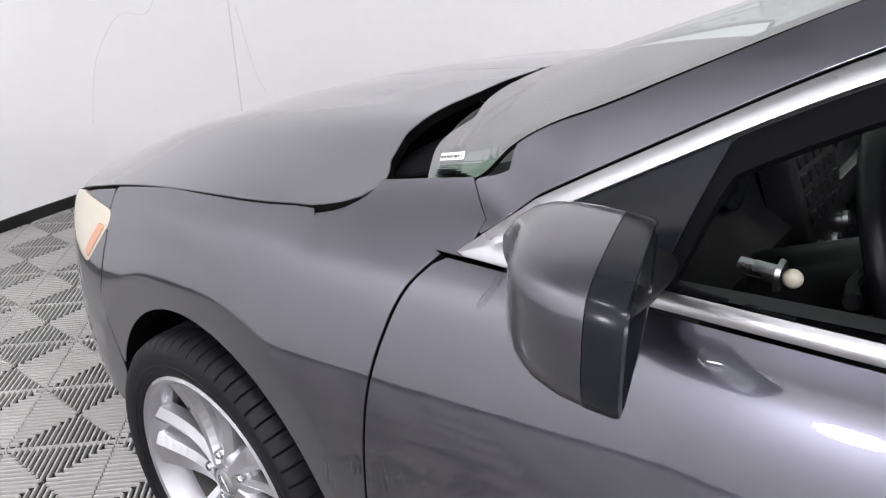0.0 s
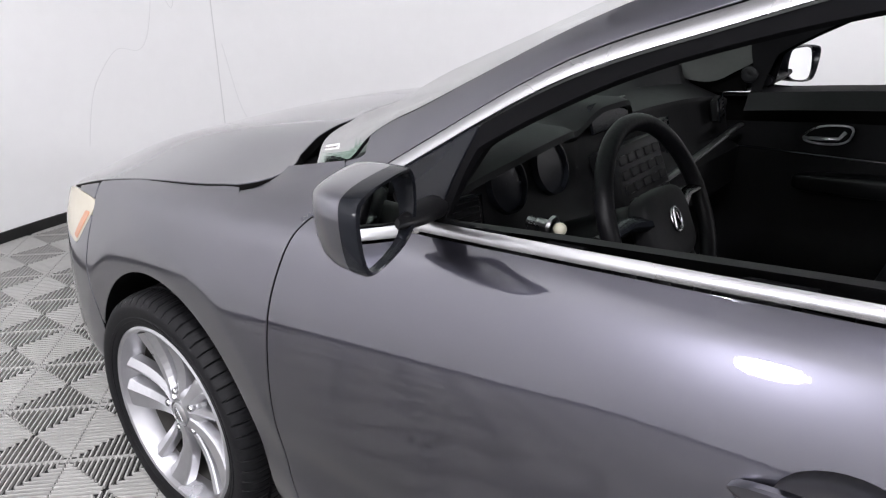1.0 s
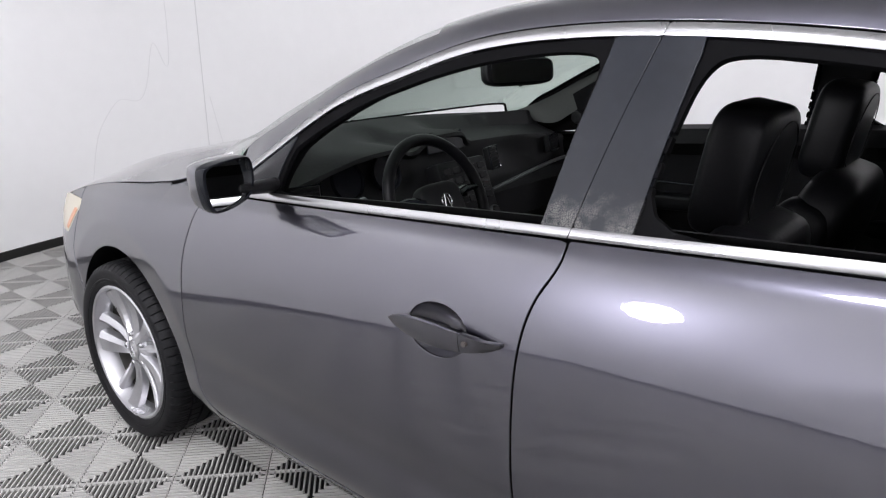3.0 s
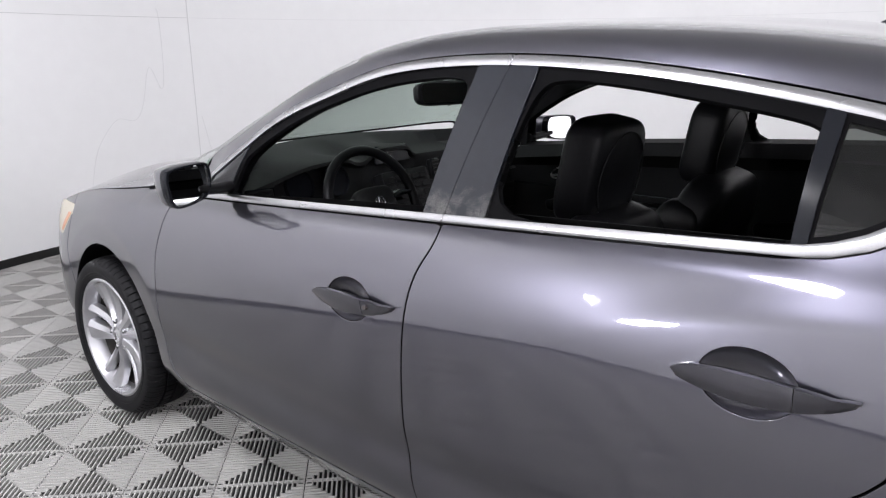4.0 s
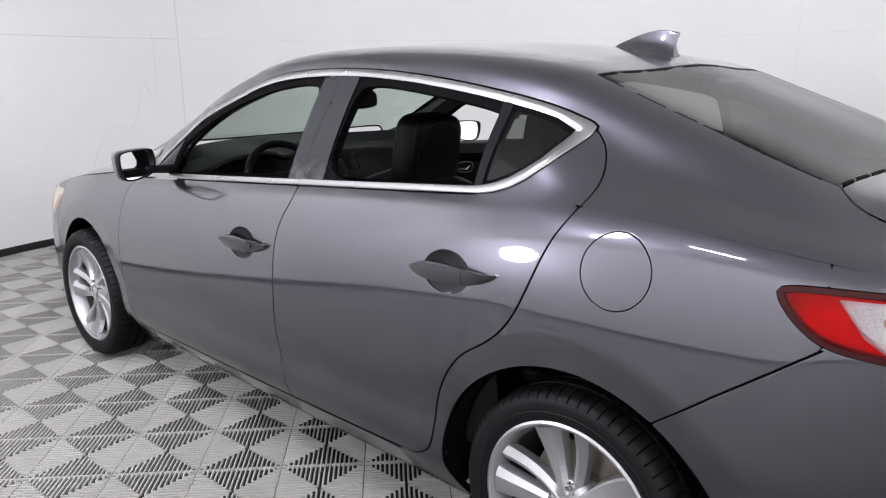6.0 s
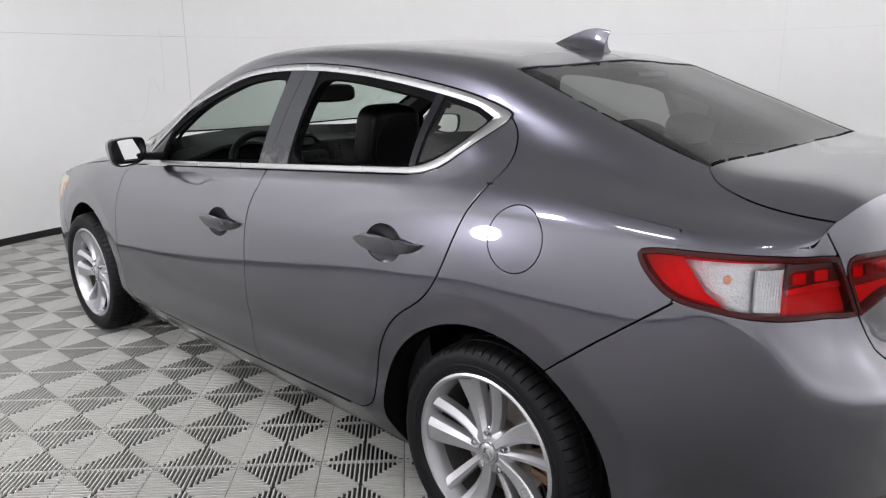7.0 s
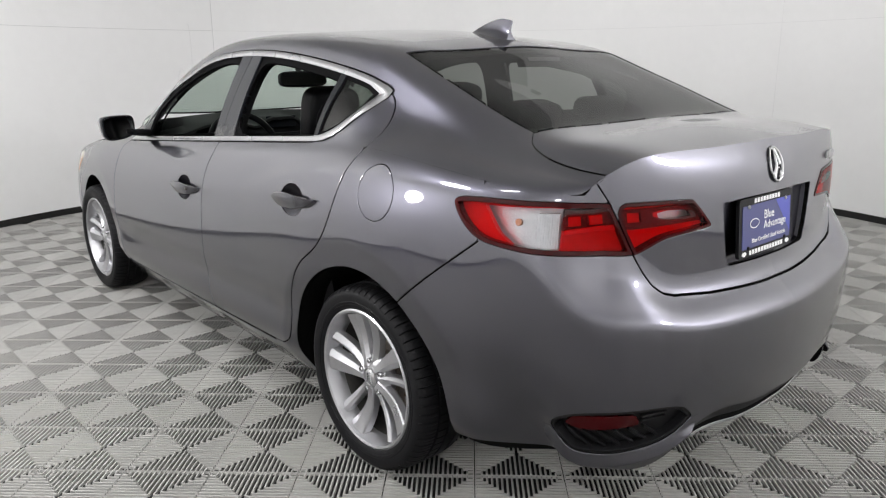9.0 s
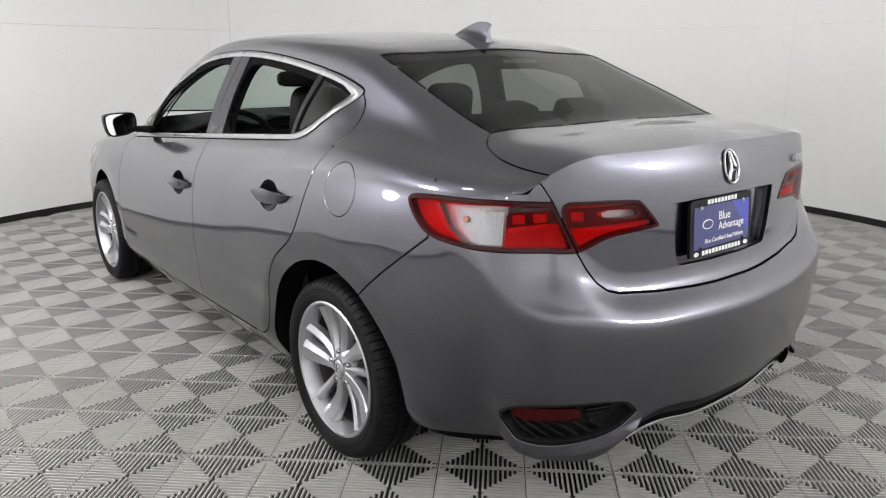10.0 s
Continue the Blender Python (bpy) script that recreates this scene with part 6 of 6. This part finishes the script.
# curved light strip towards the passenger's door
bm = bmesh.new()
tube(bm, [(0.60 - 0.02 * math.sin(math.pi * t), -0.16 - 0.54 * t, 0.785 + 0.055 * math.sin(math.pi * t * 0.62)) for t in np.linspace(0, 1, 16)], 0.012, 10, flat=0.5)
part("dash_strip", bm, material("dark_silver_trim", (0.12, 0.12, 0.12), 0.35, 0.8), dash)
bm = bmesh.new()
pillow(bm, 0.012, 0.012, 0.012, tilt(0.492, 0.545, 0.876), 1, 1, 12)
knob = part("stalk_knob", bm, CREAM, dash, "cream round knob with a chrome ring")
bm = bmesh.new()
lathe(bm, [(0.012, -0.004), (0.019, 0.002), (0.021, -0.004)], 28, m=tilt(0.505, 0.545, 0.876) @ Matrix.Rotation(radians(90), 4, "Z"))
lathe(bm, [(0.001, -0.05), (0.012, -0.05), (0.012, 0.0)], 16, m=tilt(0.505, 0.545, 0.876) @ Matrix.Rotation(radians(90), 4, "Z"))
part("knob_ring", bm, CHROME, knob)

# steering wheel
hub = pose(0.385, 0.372, 0.868, 0, 24) @ Matrix.Rotation(radians(90), 4, "Z")
wheel_at = hub
bm = bmesh.new()
ringp = [wheel_at @ Vector((0.183 * math.cos(a), 0, 0.183 * math.sin(a) * (1.0 if math.sin(a) > -0.6 else 0.97))) for a in np.linspace(0, 2 * math.pi, 56, endpoint=False)]
tube(bm, ringp, 0.0165, 12, closed=True)
steer = part("steering_wheel", bm, LEATHER, car, "black leather steering wheel")
bm = bmesh.new()
pillow(bm, 0.085, 0.028, 0.068, wheel_at @ Matrix.Translation((0, 0.0, -0.012)), 0.5, 0.5, 16)
part("airbag_pad", bm, SOFT_BLACK, steer)
for s_ in (-1, 1):
    bm = bmesh.new()
    tube(bm, [wheel_at @ Vector((s_ * 0.07, 0, 0.012)), wheel_at @ Vector((s_ * 0.12, -0.004, 0.022)), wheel_at @ Vector((s_ * 0.176, 0, 0.02))], [0.026, 0.020, 0.014], 10, flat=0.6)
    part("spoke", bm, GLOSS_BLACK, steer)
    bm = bmesh.new()
    tube(bm, [wheel_at @ Vector((s_ * 0.055, 0.002, -0.055)), wheel_at @ Vector((s_ * 0.085, 0, -0.16))], [0.018, 0.012], 10, flat=0.6)
    part("lower_spoke", bm, PLASTIC, steer)
bm = bmesh.new()
mm = wheel_at @ Matrix.Translation((0, 0.030, -0.004))
tube(bm, [mm @ Vector((0.018 * math.cos(a), 0, 0.022 * math.sin(a))) for a in np.linspace(0, 2 * math.pi, 28, endpoint=False)], 0.0022, 6, closed=True)
for s_ in (-1, 1):
    tube(bm, [mm @ Vector((s_ * 0.010, 0, -0.017)), mm @ Vector((s_ * 0.002, 0, 0.020))], 0.0026, 6)
part("wheel_emblem", bm, CHROME, steer)
bm = bmesh.new()
tube(bm, [wheel_at @ Vector((0, -0.01, -0.01)), wheel_at @ Vector((0, -0.20, -0.02))], [0.05, 0.06], 14)
part("column", bm, PLASTIC, steer)
for s_ in (-1, 1):
    bm = bmesh.new()
    tube(bm, [wheel_at @ Vector((0, -0.06, 0.0)), wheel_at @ Vector((s_ * 0.10, -0.055, 0.01)), wheel_at @ Vector((s_ * 0.165, -0.04, 0.012))], [0.009, 0.008, 0.011], 8)
    part("stalk", bm, PLASTIC, steer)


# seats
def front_seat(y):
    bm = bmesh.new()
    pillow(bm, 0.27, 0.25, 0.085, tilt(-0.14, y, 0.50, 0, -6), 0.45, 0.35)
    seat = part("front_seat", bm, LEATHER, car, "black leather front seat")
    bm = bmesh.new()
    pillow(bm, 0.085, 0.235, 0.29, tilt(-0.40, y, 0.69, 0, -17), 0.55, 0.5)
    part("backrest", bm, LEATHER, seat)
    for s_ in (-1, 1):
        bm = bmesh.new()
        pillow(bm, 0.09, 0.06, 0.23, tilt(-0.365, y + s_ * 0.19, 0.67, 0, -17), 0.6, 0.6)
        part("side_bolster", bm, LEATHER, seat)
    bm = bmesh.new()
    pillow(bm, 0.060, 0.122, 0.135, tilt(-0.425, y, 1.058, 0, -10), 0.42, 0.36)
    head = part("headrest", bm, LEATHER, seat)
    for s_ in (-1, 1):
        bm = bmesh.new()
        tube(bm, [(-0.47, y + s_ * 0.075, 0.94), (-0.44, y + s_ * 0.075, 1.06)], 0.007, 8)
        part("headrest_rod", bm, CHROME, seat)
    bm = bmesh.new()
    edge = [tilt(-0.425, y, 1.058, 0, -10) @ Vector((-0.060, 0.104 * math.cos(a), 0.112 * math.sin(a))) for a in np.linspace(0, 2 * math.pi, 40, endpoint=False)]
    tube(bm, edge, 0.0016, 6, closed=True)
    part("stitching", bm, SOFT_BLACK, seat)


front_seat(0.37)
front_seat(-0.37)
bm = bmesh.new()
pillow(bm, 0.10, 0.66, 0.30, tilt(-1.13, 0, 0.80, 0, -20), 0.4, 0.3, 22)
bench = part("rear_bench", bm, LEATHER, car, "black leather rear bench")
bm = bmesh.new()
pillow(bm, 0.27, 0.66, 0.09, tilt(-0.88, 0, 0.50, 0, -6), 0.4, 0.3, 22)
part("bench_cushion", bm, LEATHER, bench)
for y_ in (-0.40, 0.0, 0.40):
    bm = bmesh.new()
    pillow(bm, 0.055, 0.12, 0.05, tilt(-1.255, y_, 1.095, 0, -14), 0.45, 0.4)
    part("rear_headrest", bm, LEATHER, bench)
bm = bmesh.new()
box(bm, -1.80, -1.22, -0.64, 0.64, 1.00, 1.03, 0.01)
part("parcel_shelf", bm, SOFT_BLACK, car)
bm = bmesh.new()
box(bm, -0.55, 0.62, -0.115, 0.115, 0.28, 0.56, 0.03, 3)
console = part("centre_console", bm, SOFT_BLACK, car)
bm = bmesh.new()
pillow(bm, 0.17, 0.10, 0.04, tilt(-0.36, 0, 0.60), 0.4, 0.4)
part("console_lid", bm, LEATHER, console)
bm = bmesh.new()
tube(bm, [(0.22, 0.0, 0.55), (0.205, 0.0, 0.64)], [0.014, 0.010], 10)
pillow(bm, 0.022, 0.02, 0.028, tilt(0.20, 0, 0.66), 0.6, 0.6, 10)
part("gear_lever", bm, LEATHER, console)
# rear-view mirror and brake light
bm = bmesh.new()
mm = pose(0.375, 0.02, 1.206, 0, 8, -16)
pillow(bm, 0.020, 0.130, 0.042, mm, 0.5, 0.3, 16)
rv = part("rear_view_mirror", bm, PLASTIC, car)
bm = bmesh.new()
rounded_plate(bm, 0.228, 0.064, 0.001, 0.014, mm @ Matrix.Translation((-0.0205, 0, 0)) @ Matrix(((0, 0, -1, 0), (-1, 0, 0, 0), (0, 1, 0, 0), (0, 0, 0, 1))))
part("mirror_glass", bm, MIRROR, rv)
bm = bmesh.new()
tube(bm, [mm @ Vector((0.01, 0, 0.01)), (0.43, 0.02, 1.27), (0.452, 0.01, 1.285)], [0.014, 0.012, 0.022], 10)
tube(bm, [mm @ Vector((-0.006, 0, -0.03)), mm @ Vector((-0.008, 0, -0.045))], 0.006, 8)
part("mirror_stem", bm, PLASTIC, rv)
bm = bmesh.new()
box(bm, -0.02, 0.02, -0.11, 0.11, -0.016, 0.012, 0.006, 2, m=tilt(-1.285, 0, 1.290, 0, 22))
stop = part("stop_lamp", bm, SOFT_BLACK, car)
for k in range(8):
    bm = bmesh.new()
    box(bm, -0.023, -0.018, -0.009, 0.009, -0.006, 0.008, 0.001, 1, m=tilt(-1.285, -0.077 + 0.022 * k, 1.290, 0, 22))
    part("lamp_cell", bm, REFLECTOR, stop)


# ---- marks on the booth wall ----
def on_wall(deg, z, lift=0.002):
    a = radians(deg)
    return Vector((CENTRE[0] + (RADIUS - lift) * math.cos(a), CENTRE[1] + (RADIUS - lift) * math.sin(a), z))


SEAM = material("wall_joint", (0.68, 0.68, 0.68), 0.7)
CRACK = material("wall_crack", (0.76, 0.76, 0.76), 0.7)


def wall_line(name, pts, width, mat, label, lift=0.0018):
    """A thin raised line along points (degrees, height) on the curved wall."""
    bm = bmesh.new()
    rows = []
    for i, (d, z) in enumerate(pts):
        d0, z0 = pts[max(i - 1, 0)]
        d1, z1 = pts[min(i + 1, len(pts) - 1)]
        along = Vector((radians(d1 - d0) * RADIUS, z1 - z0)).normalized()
        nx, nz = -along.y * width / 2, along.x * width / 2
        dd = math.degrees(nx / RADIUS)
        rows.append([bm.verts.new(on_wall(d + dd, z + nz, lift)), bm.verts.new(on_wall(d - dd, z - nz, lift)), bm.verts.new(on_wall(d - dd, z - nz, 0)), bm.verts.new(on_wall(d + dd, z + nz, 0))])
    for a, b in zip(rows, rows[1:]):
        for k in range(4):
            bm.faces.new((a[k], a[(k + 1) % 4], b[(k + 1) % 4], b[k]))
    return tagged(part(name, bm, mat, smooth=False), label, "trim", kind="structure")


wall_line("wall_seam", [(-7.6, 0.06 + 4.5 * k / 12) for k in range(13)], 0.006, SEAM, "upright joint between two white wall panels")
wall_line("wall_seam", [(d, 1.60) for d in np.linspace(27, -7.5, 30)], 0.005, SEAM, "level joint between white wall panels")
wall_line("wall_seam", [(d, 1.60) for d in np.linspace(-7.7, -110, 60)], 0.003, CRACK, "faint level joint between white wall panels")
wall_line("wall_seam", [(-92.2, 0.06 + 4.5 * k / 12) for k in range(13)], 0.003, CRACK, "faint upright joint between white wall panels")
wall_line("wall_crack", smooth_run([(-4.0, 1.66), (-4.36, 1.57), (-4.35, 1.36), (-2.72, 1.245), (-1.9, 1.06), (1.2, 0.885), (3.1, 0.77), (4.4, 0.60), (5.2, 0.38)], 60), 0.004, CRACK, "fine crack winding down the white wall")
wall_line("wall_crack", smooth_run([(-8.2, 0.86), (-8.63, 0.712), (-9.02, 0.575), (-9.5, 0.45), (-10.18, 0.355)], 24), 0.004, CRACK, "short fine crack in the white wall")

# ---- ribbed floor tiles ----
E1 = Vector((math.cos(TURN_TILE), math.sin(TURN_TILE)))
E2 = Vector((-math.sin(TURN_TILE), math.cos(TURN_TILE)))
RIBS, RIB_DEEP = 18, 0.009


def tile_arrays():
    """Corners and faces of one tile: four fans of ribs that meet along its diagonals, and rails on two edges."""
    p, step = PITCH, PITCH / RIBS
    half = step * 0.22
    boxes = []
    for k in range(RIBS):
        c = (k + 0.5) * step
        reach = min(c, p - c)
        if reach > step:
            boxes.append((0.004, reach - 0.001, c - half, c + half))
            boxes.append((p - reach + 0.001, p - 0.004, c - half, c + half))
        boxes.append((c - half, c + half, 0.001, max(reach - 0.001, 0.006)))
        boxes.append((c - half, c + half, min(p - reach + 0.001, p - 0.006), p - 0.001))
    boxes += [(0.0008, 0.0042, 0.001, p - 0.001), (p - 0.0042, p - 0.0008, 0.001, p - 0.001)]
    vs, fs = [], []
    for k, (u0, u1, v0, v1) in enumerate(boxes):
        top = 0.0 if k < len(boxes) - 2 else -0.0008
        e = 0.0012
        b = len(vs)
        vs += [(u0, v0, -RIB_DEEP), (u1, v0, -RIB_DEEP), (u1, v1, -RIB_DEEP), (u0, v1, -RIB_DEEP), (u0 + e, v0 + e, top), (u1 - e, v0 + e, top), (u1 - e, v1 - e, top), (u0 + e, v1 - e, top)]
        fs += [(b + 4, b + 5, b + 6, b + 7), (b, b + 1, b + 5, b + 4), (b + 1, b + 2, b + 6, b + 5), (b + 2, b + 3, b + 7, b + 6), (b + 3, b, b + 4, b + 7)]
    return np.array(vs), np.array(fs)


def tile_paint():
    """Grey plastic with scuffs and dust, each tile a shade of its own."""
    m = TILE
    nt = m.node_tree
    b = nt.nodes["Principled BSDF"]
    info, vary, mul = nt.nodes.new("ShaderNodeObjectInfo"), nt.nodes.new("ShaderNodeMapRange"), nt.nodes.new("ShaderNodeVectorMath")
    vary.inputs["To Min"].default_value, vary.inputs["To Max"].default_value = 0.94, 1.06
    nt.links.new(info.outputs["Random"], vary.inputs["Value"])
    mul.operation = "SCALE"
    nt.links.new(b.inputs["Base Color"].links[0].from_socket, mul.inputs[0])
    nt.links.new(vary.outputs[0], mul.inputs["Scale"])
    nt.links.new(mul.outputs[0], b.inputs["Base Color"])


tile_paint()
tv, tf = tile_arrays()
tile_mesh = bpy.data.meshes.new("floor_tile")
tile_mesh.from_pydata(tv.tolist(), [], tf.tolist())
tile_mesh.materials.append(TILE)
spots = []
room = inside([(q.x, q.y) for q in wall_plan(-0.02)])
for i in range(-40, 41):
    for j in range(-40, 41):
        c = Vector(CORNER_TILE) + E1 * PITCH * (i + 0.5) + E2 * PITCH * (j + 0.5)
        if float(room(c.x, c.y)) < 0.14:
            # nearness to the strip of floor along the car's left side and tail
            near = math.hypot(c.x - min(max(c.x, -3.0), 0.9), c.y - 1.35)
            tail = math.hypot(c.x + 2.5, c.y - min(max(c.y, -1.5), 1.3))
            under = abs(c.x) < 1.9 and abs(c.y) < 0.55
            spots.append((min(near, tail) + (3 if under else 0), i, j))
spots.sort()
turn = Matrix(((E1.x, E2.x, 0, 0), (E1.y, E2.y, 0, 0), (0, 0, 1, 0), (0, 0, 0, 1)))
for _, i, j in spots[:300]:
    o = Vector(CORNER_TILE) + E1 * PITCH * i + E2 * PITCH * j
    ob = new("tile", tile_mesh)
    ob.parent = floor
    ob.matrix_basis = Matrix.Translation((o.x, o.y, 0)) @ turn
rest = spots[300:]
base = np.array([(Vector(CORNER_TILE) + E1 * PITCH * i + E2 * PITCH * j)[:] for _, i, j in rest])
rot = np.array([[E1.x, E1.y], [E2.x, E2.y]])
flat = tv[:, :2] @ rot
allv = np.empty((len(rest), len(tv), 3))
allv[:, :, :2] = flat[None] + base[:, None, :]
allv[:, :, 2] = tv[None, :, 2]
allf = (tf[None] + (np.arange(len(rest)) * len(tv))[:, None, None]).reshape(-1, 4)
far_mesh = bpy.data.meshes.new("far_tiles")
far_mesh.from_pydata(allv.reshape(-1, 3), [], allf)
far_mesh.materials.append(TILE)
far = new("far_tiles", far_mesh)
far.parent = floor
tagged(far, "grey ribbed plastic floor tiles", kind="stuff")
